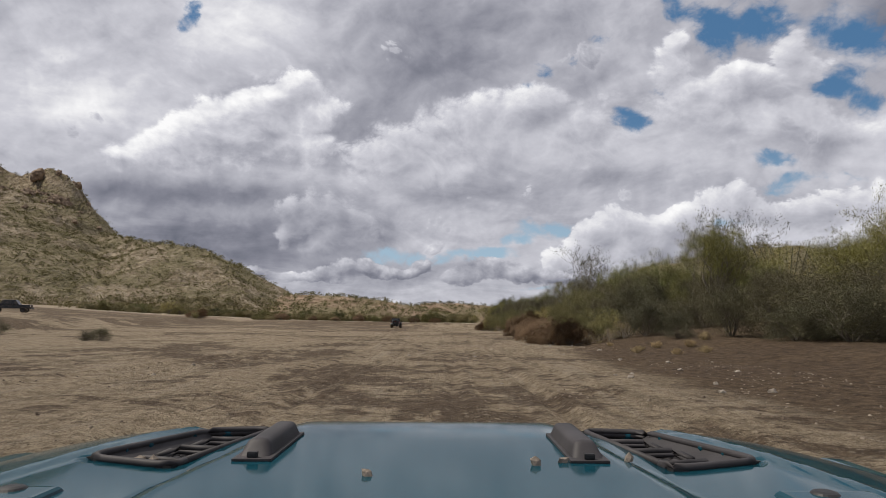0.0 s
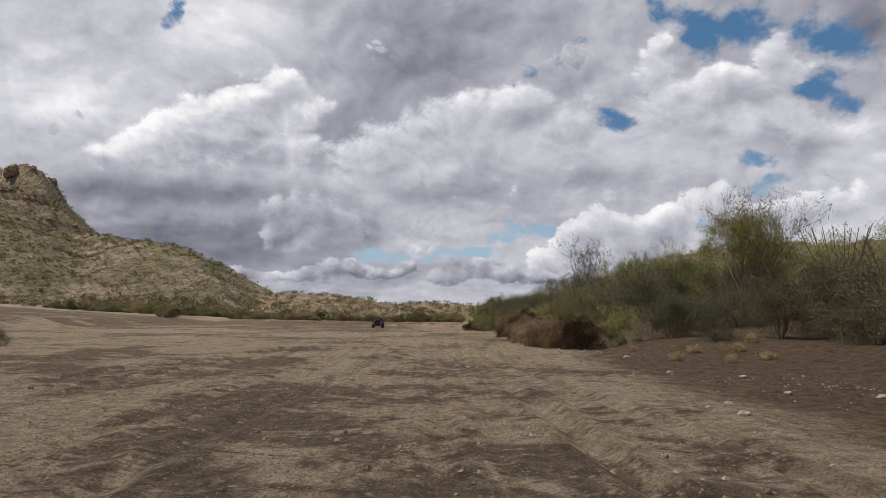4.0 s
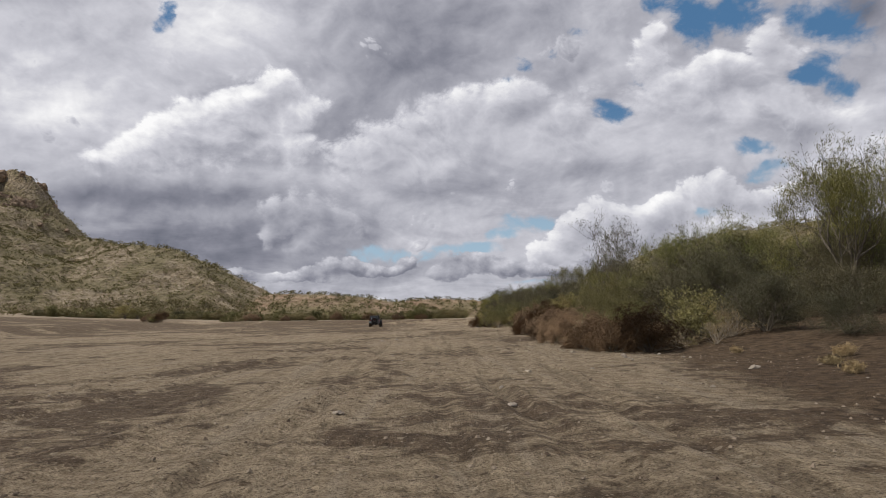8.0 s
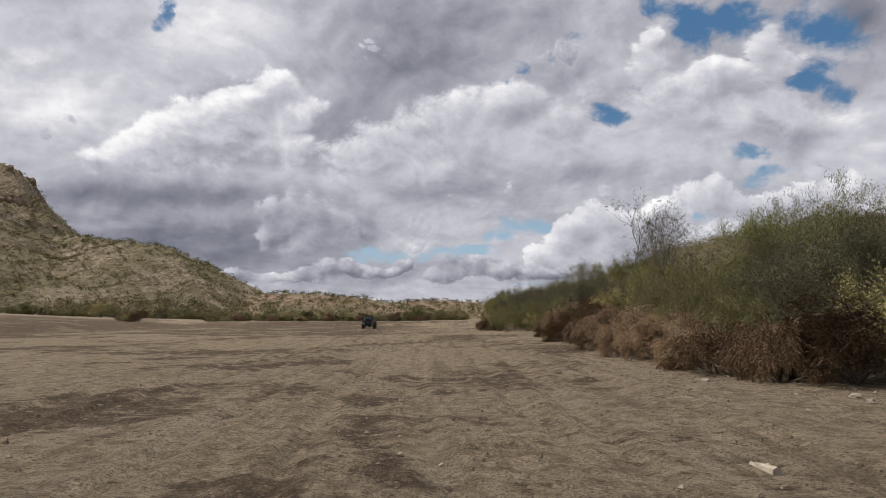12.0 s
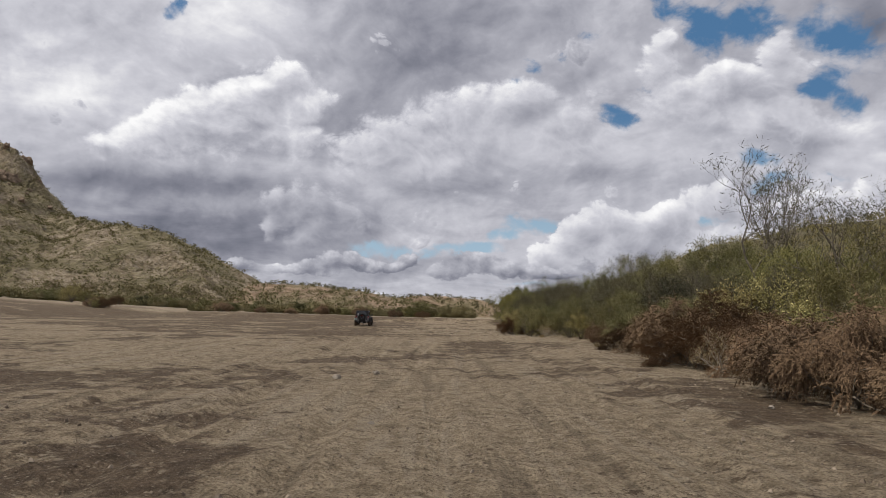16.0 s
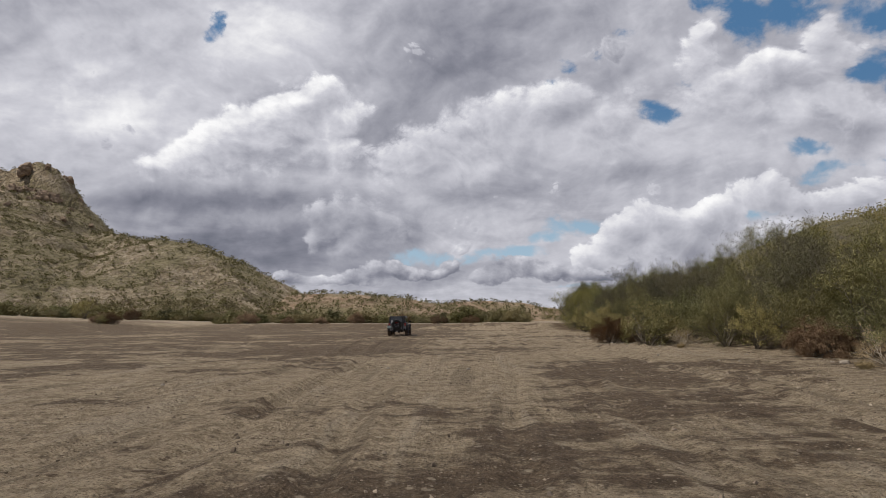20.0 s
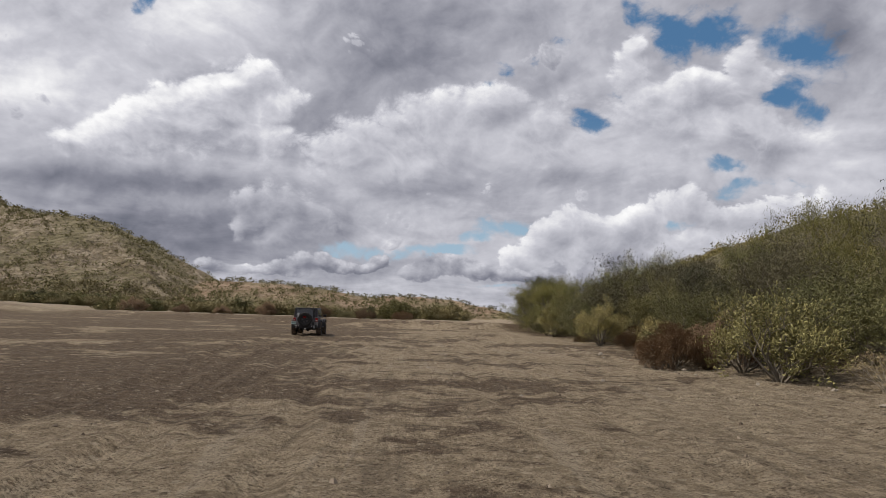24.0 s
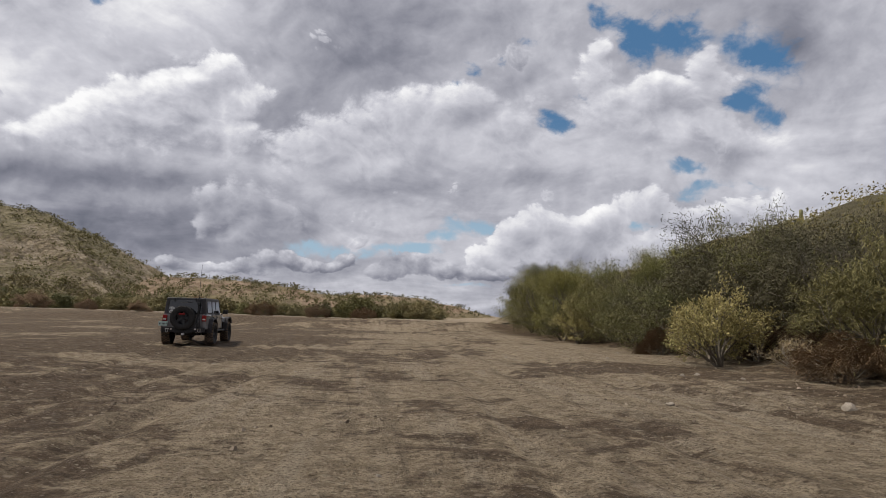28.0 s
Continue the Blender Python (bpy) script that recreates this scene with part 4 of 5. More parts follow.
# ---- stones and litter on the wash floor ----
def stone_mesh(seed, flat=0.6):
    r = random.Random(seed)
    bm = bmesh.new()
    bmesh.ops.create_icosphere(bm, subdivisions=2, radius=1)
    for v in bm.verts:
        n = noise.noise(v.co * 1.3 + Vector((seed * 3.1, 0, 0))) * 0.5 + noise.noise(v.co * 3.0 + Vector((0, seed, 0))) * 0.18
        v.co *= 1 + n
        v.co.z *= flat
    me = bpy.data.meshes.new("stone")
    bm.to_mesh(me)
    bm.free()
    me.materials.append(M_STONE)
    return me


STONES = [stone_mesh(k, 0.5 + 0.07 * k) for k in range(5)]
stone_rng = random.Random(21)


def lay_stone(x, y, size):
    ob = new("stone", stone_rng.choice(STONES))
    ob.matrix_world = Matrix.LocRotScale((x, y, float(ground_height(x, y)) + size * 0.22), Euler((0, 0, stone_rng.uniform(0, 6.28))), (size, size * stone_rng.uniform(0.7, 1), size * stone_rng.uniform(0.8, 1.1)))
    tagged(ob, "pale weathered stone lying on the sand", "stone", "stones on the wash floor")


for x, y, size in ((5.1, 17.4, 0.10), (6.0, 13.8, 0.08), (8.0, 32.6, 0.13), (5.5, 41.4, 0.11), (8.9, 79.8, 0.14), (9.2, 80.2, 0.10), (6.1, 104.9, 0.12), (-1.4, 27.0, 0.09), (1.4, 28.0, 0.10), (-3.1, 58.9, 0.12), (-2.2, 59.6, 0.10), (7.4, 14.4, 0.10), (6.8, 16.0, 0.07), (5.6, 19.0, 0.07), (4.9, 18.2, 0.06), (7.6, 20.5, 0.09), (9.2, 20.0, 0.10), (7.2, 26.0, 0.09), (8.6, 24.4, 0.12), (6.4, 38.0, 0.09)):
    lay_stone(x, y, size)
for k in range(90):
    y = stone_rng.uniform(9, 122)
    x = float(bank_edge(y)) - abs(stone_rng.gauss(0.2, 1.6)) - 0.2 if k % 3 else stone_rng.uniform(-9, 6)
    lay_stone(x, y, stone_rng.uniform(0.025, 0.075))


def gravel(name, label, count, seed, near):
    """Pebbles and clods strewn over the floor."""
    r = np.random.RandomState(seed)
    g = Geo()
    k = 0
    while k < count:
        y = r.uniform(3, 120)
        x = r.uniform(-10, 11)
        e = float(bank_edge(y))
        if r.rand() > (1.0 if abs(x - e + 2.0) < 2.4 else near) or fbm(x, y, 3.0, 3, 0.5, 2.0) < r.uniform(-0.5, 0.25):
            continue
        k += 1
        s = 0.010 + 0.035 * r.rand() ** 3
        z = float(ground_height(x, y)) + s * 0.2
        w = r.uniform(0, 6.28)
        a, b = Vector((math.cos(w) * s, math.sin(w) * s, 0)), Vector((-math.sin(w) * s * 0.8, math.cos(w) * s * 0.8, 0))
        c, up = Vector((x, y, z)), Vector((r.uniform(-0.3, 0.3) * s, r.uniform(-0.3, 0.3) * s, s * r.uniform(0.4, 0.9)))
        n = len(g.v)
        g.v.extend(tuple(p) for p in (c - a, c - b, c + a, c + b, c + up - a * 0.4, c + up + b * 0.5, c + up + a * 0.5))
        g.f.extend([(n, n + 1, n + 4), (n + 1, n + 2, n + 6, n + 4), (n + 2, n + 3, n + 5, n + 6), (n + 3, n, n + 4, n + 5), (n + 4, n + 6, n + 5)])
    return tagged(new(name, g.mesh(name, M_PEBBLE)), label, "gravel", kind="stuff")


gravel("gravel", "loose pebbles and dry clods on the sand", 14000, 31, 0.45)


def fallen_branch(rows, at, name, label):
    top = thing(name, label, "branch", at=at)
    for k, run in enumerate(rows):
        g = Geo()
        g.tube(run, [0.05 / (k + 1) * (1 - 0.5 * i / len(run)) for i in range(len(run))], 6)
        part("limb" if k == 0 else "twig", g, M_PALEBARK, top)


fallen_branch([[(0, 0, 0.05), (0.35, 0.05, 0.06), (0.8, 0.1, 0.07), (1.3, 0.0, 0.12)], [(0.0, 0, 0.05), (-0.25, 0.05, 0.22), (-0.35, 0.1, 0.42)], [(0.8, 0.1, 0.07), (1.0, 0.35, 0.15)]], pose(13.2, 18.4, float(ground_height(13.2, 18.4)) - 0.02, 0, 0, 10), "fallen_branch", "bleached fallen branch on dark soil")
fallen_branch([[(0, 0, 0.03), (0.14, 0.1, 0.03), (0.25, 0.22, 0.03)], [(0.14, 0.1, 0.03), (0.22, 0.07, 0.05)]], pose(2.6, 33.5, float(ground_height(2.6, 33.5)) - 0.01, 0, 0, 60), "fallen_branch", "bleached fallen branch on dark soil")


# ---- bare crags on the peak of the left hill ----
def crag_mesh(seed):
    bm = bmesh.new()
    bmesh.ops.create_icosphere(bm, subdivisions=3, radius=1)
    for v in bm.verts:
        n = noise.noise(v.co * 1.1 + Vector((seed * 2.3, 0, 0))) * 0.55 + noise.noise(v.co * 2.7 + Vector((0, seed, 0))) * 0.30
        v.co *= 1 + n
        # broken ledges
        v.co.z = 0.55 * v.co.z + 0.45 * round(v.co.z * 3.5) / 3.5
    me = bpy.data.meshes.new("crag")
    bm.to_mesh(me)
    bm.free()
    me.materials.append(M_CLIFF)
    return me


CRAGS = [crag_mesh(k) for k in range(5)]
crag_rng = random.Random(77)
for k in range(46):
    s = crag_rng.random()
    if k < 30:
        x, y = -352 + 50 * s + crag_rng.gauss(0, 4), 494 + 16 * s + crag_rng.gauss(0, 7)
    else:
        x, y = -320 + 130 * s, 500 - 45 * s * s + crag_rng.gauss(0, 14)
    size = crag_rng.uniform(2.0, 5.5) if k < 30 else crag_rng.uniform(1.2, 2.6)
    top = new("rock_outcrop", crag_rng.choice(CRAGS))
    top.matrix_world = Matrix.LocRotScale((x, y, float(left_hill_height(np.array([x]), np.array([y]))[0]) - 0.25 * size), Euler((crag_rng.uniform(-0.3, 0.3), crag_rng.uniform(-0.3, 0.3), crag_rng.uniform(0, 6.28))), (size, size, size * crag_rng.uniform(0.7, 1.2)))
    tagged(top, "dark reddish-brown rock outcrop on the hill's crest", "rock", "crags along the hill crest")

# ---- vehicles ----
def coat(base, flake, dust=(0.30, 0.25, 0.19), dusty=0.5):
    def build(t, bsdf, place):
        where = node(t, "ShaderNodeTexCoord").outputs["Object"]
        film = noise_node(t, where, 3.0, 7, 0.65, 0.4)
        tiny = noise_node(t, where, 60.0, 3, 0.6)
        c = mix_node(t, tiny, base, flake)
        amount = step_node(t, film, 0.42, 0.75, 0.0, dusty)
        link(t, mix_node(t, amount, c, dust), bsdf.inputs["Base Color"])
        link(t, step_node(t, amount, 0.0, 1.0, 0.10, 0.6), bsdf.inputs["Roughness"])
        bsdf.inputs["Specular IOR Level"].default_value = 0.15
    return build


def plain(colour, rough=0.5, metal=0.0, name="paint", vary=0.5):
    m = material(name, mottled(colour, tuple(v * (1 + vary) for v in colour), 7.0, 0.2, 0.002, 0.25), rough, metal)
    m.node_tree.nodes["Principled BSDF"].inputs["Specular IOR Level"].default_value = 0.25
    return m


def glass_build(t, bsdf, place):
    bsdf.inputs["Base Color"].default_value = (0.012, 0.014, 0.016, 1)
    bsdf.inputs["Specular IOR Level"].default_value = 0.8
    where = node(t, "ShaderNodeTexCoord").outputs["Object"]
    link(t, step_node(t, noise_node(t, where, 4.0, 6, 0.6), 0.4, 0.8, 0.04, 0.22), bsdf.inputs["Roughness"])


M_SILVER = material("silver_grey_paint", coat((0.17, 0.172, 0.182), (0.26, 0.263, 0.275), dusty=0.4), 0.3, 0.2)
M_TEAL = material("teal_paint", coat((0.003, 0.032, 0.048), (0.006, 0.052, 0.075), (0.040, 0.062, 0.068), 0.10), 0.11, 0.0)
M_TOP = plain((0.035, 0.034, 0.036), 0.55, 0, "black_hardtop", 0.6)
M_BLACK = plain((0.018, 0.018, 0.019), 0.5, 0, "black_steel", 0.8)
M_PLASTIC = plain((0.030, 0.028, 0.030), 0.6, 0, "black_plastic", 0.7)
M_RUBBER = plain((0.022, 0.021, 0.020), 0.85, 0, "tyre_rubber", 0.7)
M_MUD = material("muddy_tread", mottled((0.040, 0.033, 0.027), (0.20, 0.135, 0.085), 6.0, 0.3, 0.006, 0.6), 0.95)
M_GLASS = material("dark_glass", glass_build, 0.06)
M_RED = plain((0.22, 0.012, 0.012), 0.25, 0, "red_lens", 0.6)
M_LENS = plain((0.55, 0.50, 0.48), 0.25, 0, "pale_lens", 0.2)
M_WHITE = plain((0.72, 0.72, 0.70), 0.5, 0, "white_sticker", 0.1)
M_PLATE = plain((0.45, 0.58, 0.55), 0.4, 0, "plate_face", 0.2)
M_STEEL = plain((0.42, 0.42, 0.42), 0.35, 0.8, "bare_steel", 0.3)
M_DARKPAINT = material("dark_grey_paint", coat((0.02, 0.022, 0.026), (0.04, 0.042, 0.046), dusty=0.3), 0.3, 0.2)


def block(size, centre, top=(1, 1), shift=(0, 0), bevel=0.02, segments=2):
    """A box with a narrower or shifted top and rounded edges."""
    bm = bmesh.new()
    bmesh.ops.create_cube(bm, size=1)
    for v in bm.verts:
        k = top if v.co.z > 0 else (1, 1)
        s = shift if v.co.z > 0 else (0, 0)
        v.co = Vector((v.co.x * size[0] * k[0] + s[0] + centre[0], v.co.y * size[1] * k[1] + s[1] + centre[1], v.co.z * size[2] + centre[2]))
    if bevel:
        bmesh.ops.bevel(bm, geom=bm.edges[:], offset=bevel, segments=segments, profile=0.7, affect="EDGES", clamp_overlap=True)
    return bm


def slab(points, depth, bevel=0.008):
    """A flat piece with the given outline and depth along its normal."""
    bm = bmesh.new()
    f = bm.faces.new([bm.verts.new(p) for p in points])
    bm.normal_update()
    out = bmesh.ops.extrude_face_region(bm, geom=[f])
    n = f.normal.copy()
    for e in out["geom"]:
        if isinstance(e, bmesh.types.BMVert):
            e.co += n * depth
    bmesh.ops.recalc_face_normals(bm, faces=bm.faces[:])
    if bevel:
        bmesh.ops.bevel(bm, geom=bm.edges[:], offset=bevel, segments=2, profile=0.7, affect="EDGES", clamp_overlap=True)
    return bm


def turned(profile, steps=40):
    """A ring turned about x from (x, radius) pairs."""
    g = Geo()
    n = len(profile)
    for i in range(steps):
        w = 2 * math.pi * i / steps
        for x, r in profile:
            g.v.append((x, r * math.cos(w), r * math.sin(w)))
    for i in range(steps):
        for k in range(n - 1):
            a, b = i * n + k, ((i + 1) % steps) * n + k
            g.f.append((a, a + 1, b + 1, b))
    return g


def rods(*runs, sides=6):
    g = Geo()
    for radius, pts in runs:
        g.tube(pts, [radius] * len(pts), sides)
    return g


def wheel(parent, name, radius, width, at, outer=1, spokes=5, lugs=26, mud=None):
    """A chunky off-road tyre on a dark spoked rim, axle along x, its outer face towards outer."""
    h = width / 2
    hub = thing(name, "", "") if parent is None else part(name, turned([(-h * 0.8, radius * 0.60), (-h, radius * 0.70), (-h, radius * 0.86), (-h * 0.82, radius * 0.955), (0, radius * 0.965), (h * 0.82, radius * 0.955), (h, radius * 0.86), (h, radius * 0.70), (h * 0.8, radius * 0.60)]), M_RUBBER, parent, at=at, smooth=True)
    tread = Geo()
    for i in range(lugs):
        for row, (x0, x1, off) in enumerate(((-h * 1.0, -h * 0.42, 0), (-h * 0.36, h * 0.02, 0.5), (h * 0.06, h * 0.36, 0.0), (h * 0.42, h * 1.0, 0.5))):
            w0 = 2 * math.pi * (i + off) / lugs
            w1 = w0 + 2 * math.pi * 0.62 / lugs
            r0, r1 = radius * 0.94, radius
            r0e = radius * 0.84 if row in (0, 3) else r0
            ring = []
            for w in (w0, w1):
                for x, r in ((x0, r0e if row == 0 else r0), (x0, r1 - (0.02 if row == 0 else 0)), (x1, r1 - (0.02 if row == 3 else 0)), (x1, r0e if row == 3 else r0)):
                    ring.append((x, r * math.cos(w), r * math.sin(w)))
            n = len(tread.v)
            tread.v.extend(ring)
            tread.f.extend([(n, n + 1, n + 2, n + 3), (n + 7, n + 6, n + 5, n + 4), (n + 1, n + 5, n + 6, n + 2), (n, n + 4, n + 5, n + 1), (n + 3, n + 2, n + 6, n + 7)])
    part("tread", tread, mud or M_MUD, hub, "black tread blocks" if mud else "muddy tread blocks")
    rim = turned([(-h * 0.75, radius * 0.60), (-h * 0.7, radius * 0.52), (h * 0.45, radius * 0.50), (h * 0.78, radius * 0.56), (h * 0.8, radius * 0.61)], 32)
    face = outer * h * 0.35
    for k in range(spokes):
        w = 2 * math.pi * k / spokes
        c, s = math.cos(w), math.sin(w)
        n = len(rim.v)
        for r, half, x in ((radius * 0.10, 0.055, face), (radius * 0.53, 0.04, outer * h * 0.62)):
            for dx in (0, -outer * 0.05):
                rim.v.extend([(x + dx, r * c - half * s, r * s + half * c), (x + dx, r * c + half * s, r * s - half * c)])
        rim.f.extend([(n, n + 1, n + 5, n + 4), (n + 2, n + 3, n + 7, n + 6), (n, n + 2, n + 6, n + 4), (n + 1, n + 3, n + 7, n + 5)])
    disc = turned([(face + outer * 0.03, 0.001), (face + outer * 0.03, radius * 0.13), (face - outer * 0.04, radius * 0.17), (face - outer * 0.06, radius * 0.001)], 16)
    n = len(rim.v)
    rim.v.extend(disc.v)
    rim.f.extend(tuple(i + n for i in f) for f in disc.f)
    part("rim", rim, M_BLACK, hub, "black spoked alloy rim")
    return hub


def flare(side, y, front):
    """A fender flare arching over a wheel."""
    g = Geo()
    arc = [(-0.60, 0.62), (-0.56, 0.88), (-0.42, 1.06), (-0.10, 1.12), (0.28, 1.10), (0.46, 0.98), (0.58, 0.72)] if not front else [(-0.58, 0.60), (-0.52, 0.88), (-0.36, 1.10), (0.0, 1.16), (0.34, 1.15), (0.56, 1.06), (0.60, 0.94)]
    n = 0
    for dy, z in arc:
        for x, dz in ((0.78, 0.0), (0.96, -0.01), (0.975, -0.06), (0.95, -0.09), (0.78, -0.05)):
            g.v.append((side * x, y + dy * 0.94, z + dz))
    for i in range(len(arc) - 1):
        for k in range(5):
            a, b = i * 5 + k, i * 5 + (k + 1) % 5
            g.f.append((a, b, b + 5, a + 5))
    g.f.extend([tuple(range(5)), tuple(range((len(arc) - 1) * 5, len(arc) * 5))])
    return g


def off_roader(at):
    car = thing("off_road_vehicle", "silver-grey off-road vehicle with black hardtop, muddy tyres, rear spare wheel", "car", at=at)
    base = 2.95
    body = part("body", block((1.66, 3.05, 0.60), (0, 0.62, 0.95), (0.97, 1.0), (0, 0), 0.05), M_SILVER, car, "dusty silver-grey paint")
    part("tailgate", block((0.98, 0.03, 0.46), (-0.14, -0.915, 1.00), bevel=0.012), M_SILVER, body)
    part("tailgate_handle", block((0.05, 0.04, 0.20), (-0.52, -0.945, 1.08), bevel=0.012), M_BLACK, body)
    part("hood", block((1.30, 1.25, 0.32), (0, 2.72, 1.06), (0.90, 0.98), (0, -0.02), 0.06), M_SILVER, car)
    part("grille", block((1.20, 0.08, 0.48), (0, 3.37, 0.98), (0.96, 1), (0, -0.03), 0.03), M_SILVER, car)
    for s in (-1, 1):
        part("headlight", turned([(-0.02, 0.10), (0.02, 0.095), (0.035, 0.05), (0.04, 0.001)], 20), M_LENS, car, at=pose(s * 0.42, 3.41, 1.03, 0, 0, 90))
    # hardtop: tapered, with pillars, roof and dark panes
    part("hardtop", block((1.60, 2.62, 0.66), (0, 0.42, 1.56), (0.915, 0.93), (0, -0.03), 0.055, 3), M_TOP, car, "matte black hardtop")
    part("windscreen", slab([(-0.72, 1.96, 1.26), (0.72, 1.96, 1.26), (0.66, 1.62, 1.84), (-0.66, 1.62, 1.84)], 0.03), M_GLASS, car)
    part("rear_window", slab([(-0.64, -0.912, 1.28), (-0.58, -0.862, 1.80), (0.58, -0.862, 1.80), (0.64, -0.912, 1.28)], 0.022), M_GLASS, car, "dark tinted rear glass")
    for s in (-1, 1):
        for y0, y1, slant in ((-0.72, 0.02, 0.0), (0.16, 0.74, 0.0), (0.84, 1.62, 0.22)):
            pts = [(s * 0.812, y0, 1.31), (s * 0.812, y1, 1.31), (s * 0.762, y1 - slant, 1.76), (s * 0.762, y0 + 0.03, 1.76)]
            part("side_window", slab(pts if s > 0 else pts[::-1], 0.012, 0.004), M_GLASS, car, "dark tinted side glass")
        for y0, y1 in ((0.10, 0.79), (0.82, 1.84)):
            door = part("door", block((0.03, y1 - y0, 0.56), (s * 0.826, (y0 + y1) / 2, 0.96), bevel=0.012), M_SILVER, car)
            part("door_handle", block((0.035, 0.13, 0.03), (s * 0.855, y0 + 0.10, 1.13), bevel=0.01), M_BLACK, door)
            part("hinge", block((0.03, 0.07, 0.03), (s * 0.852, y1 - 0.02, 1.08), bevel=0.006), M_BLACK, door)
        mirror = part("mirror", block((0.20, 0.10, 0.17), (s * 1.00, 1.80, 1.36), bevel=0.03), M_BLACK, car)
        part("mirror_arm", rods((0.022, [(s * 0.82, 1.84, 1.24), (s * 0.94, 1.82, 1.32)])), M_BLACK, mirror)
        part("fender_flare", flare(s, 0.0, False), M_PLASTIC, car, "black plastic flare")
        part("fender_flare", flare(s, base, True), M_PLASTIC, car, "black plastic flare")
        part("front_fender", block((0.40, 1.30, 0.20), (s * 0.66, 2.80, 1.02), (0.9, 0.9), (0, 0), 0.05), M_SILVER, car)
        part("rock_rail", rods((0.045, [(s * 0.86, 0.55, 0.58), (s * 0.86, 2.35, 0.58)]), sides=8), M_BLACK, car)
        light = part("tail_light", block((0.165, 0.07, 0.24), (s * 0.735, -0.935, 1.09), bevel=0.02), M_RED, car, "red tail light")
        part("reversing_lens", block((0.11, 0.015, 0.055), (s * 0.735, -0.972, 1.045), bevel=0.006), M_LENS, light)
        part("roof_hinge", block((0.075, 0.04, 0.14), (s * 0.40, -0.885, 1.80), bevel=0.01), M_BLACK, car)
        part("bumper_light", block((0.065, 0.03, 0.06), (s * 0.45, -1.075, 0.66), bevel=0.008), M_LENS, car)
        ring = [(s * 0.60 + 0.045 * math.cos(w), -1.10, 0.60 + 0.06 * math.sin(w)) for w in np.linspace(math.pi, 2 * math.pi, 9)]
        shackle = part("shackle", rods((0.014, [(s * 0.60 - 0.045, -1.10, 0.69)] + ring + [(s * 0.60 + 0.045, -1.10, 0.69)])), M_STEEL, car, "steel tow shackle")
        part("pin", rods((0.012, [(s * 0.60 - 0.07, -1.10, 0.68), (s * 0.60 + 0.07, -1.10, 0.68)])), M_STEEL, shackle)
        part("mud_flap", block((0.26, 0.02, 0.2), (s * 0.80, -0.60, 0.62), bevel=0.006), M_PLASTIC, car)
        part("shock_absorber", rods((0.035, [(s * 0.50, -0.22, 0.42), (s * 0.42, -0.10, 0.80)])), M_STEEL, car)
        for y in (0.0, base):
            wheel(car, "wheel", 0.465, 0.33, pose(s * 0.83, y, 0.465), s)
    part("rear_bumper", block((1.58, 0.20, 0.20), (0, -0.98, 0.64), (1.0, 1.0), (0, 0), 0.045), M_BLACK, car, "black steel off-road bumper")
    part("bumper_centre", block((0.62, 0.10, 0.11), (0, -1.04, 0.56), (1.25, 1.0), bevel=0.02), M_BLACK, car)
    part("hitch_receiver", block((0.11, 0.10, 0.08), (0, -1.07, 0.47), bevel=0.01), M_STEEL, car)
    part("front_bumper", block((1.50, 0.22, 0.20), (0, 3.55, 0.68), bevel=0.04), M_BLACK, car)
    part("underbody", block((1.05, 3.9, 0.20), (0, 1.25, 0.62), bevel=0.05), M_BLACK, car)
    part("fuel_tank", block((0.75, 0.60, 0.22), (0.05, -0.48, 0.52), bevel=0.05), M_BLACK, car)
    for y in (0.0, base):
        axle = part("axle", rods((0.05, [(-0.75, y, 0.45), (0.75, y, 0.45)]), sides=10), M_BLACK, car)
        part("differential", turned([(-0.14, 0.02), (-0.09, 0.12), (0.0, 0.155), (0.09, 0.12), (0.14, 0.02)], 16), M_BLACK, axle, at=pose(0.08, y, 0.45), smooth=True)
    part("exhaust_pipe", rods((0.03, [(0.42, 0.3, 0.55), (0.46, -0.5, 0.58), (0.46, -0.96, 0.55)])), M_STEEL, car)
    # spare wheel with a small brake light, jack and whip aerial
    spare = wheel(car, "spare_wheel", 0.465, 0.30, pose(-0.02, -1.14, 1.10, 0, 0, -90), 1, mud=M_RUBBER)
    part("brake_light", block((0.03, 0.21, 0.07), (0.165, 0.0, 0.155), bevel=0.01), M_RED, spare, "small red brake light")
    jack = part("jack", rods((0.028, [(0.50, -1.06, 0.72), (0.53, -1.04, 1.93)]), (0.014, [(0.60, -1.05, 0.80), (0.57, -1.04, 1.52)])), M_BLACK, car, "black upright lifting jack")
    part("jack_mechanism", block((0.13, 0.11, 0.17), (0.54, -1.06, 0.83), bevel=0.02), M_BLACK, jack)
    part("jack_head", block((0.09, 0.08, 0.10), (0.52, -1.06, 1.66), bevel=0.015), M_BLACK, jack)
    aerial = part("aerial", rods((0.011, [(0.50, -0.93, 1.25), (0.50, -0.92, 1.9)]), (0.0065, [(0.50, -0.92, 1.9), (0.52, -0.95, 2.5), (0.57, -1.04, 3.2)])), M_BLACK, car, "tall thin black whip aerial")
    part("spring", rods((0.022, [(0.50, -0.93, 1.2), (0.50, -0.93, 1.34)])), M_BLACK, aerial)
    wiper = part("wiper", rods((0.009, [(-0.20, -0.893, 1.70), (0.26, -0.893, 1.71)]), (0.012, [(0.26, -0.893, 1.71), (0.05, -0.888, 1.77)])), M_BLACK, car)
    plate = part("number_plate", block((0.33, 0.012, 0.165), (-0.775, -1.005, 0.865), bevel=0.004), M_PLATE, car, "pale number plate with plain bars")
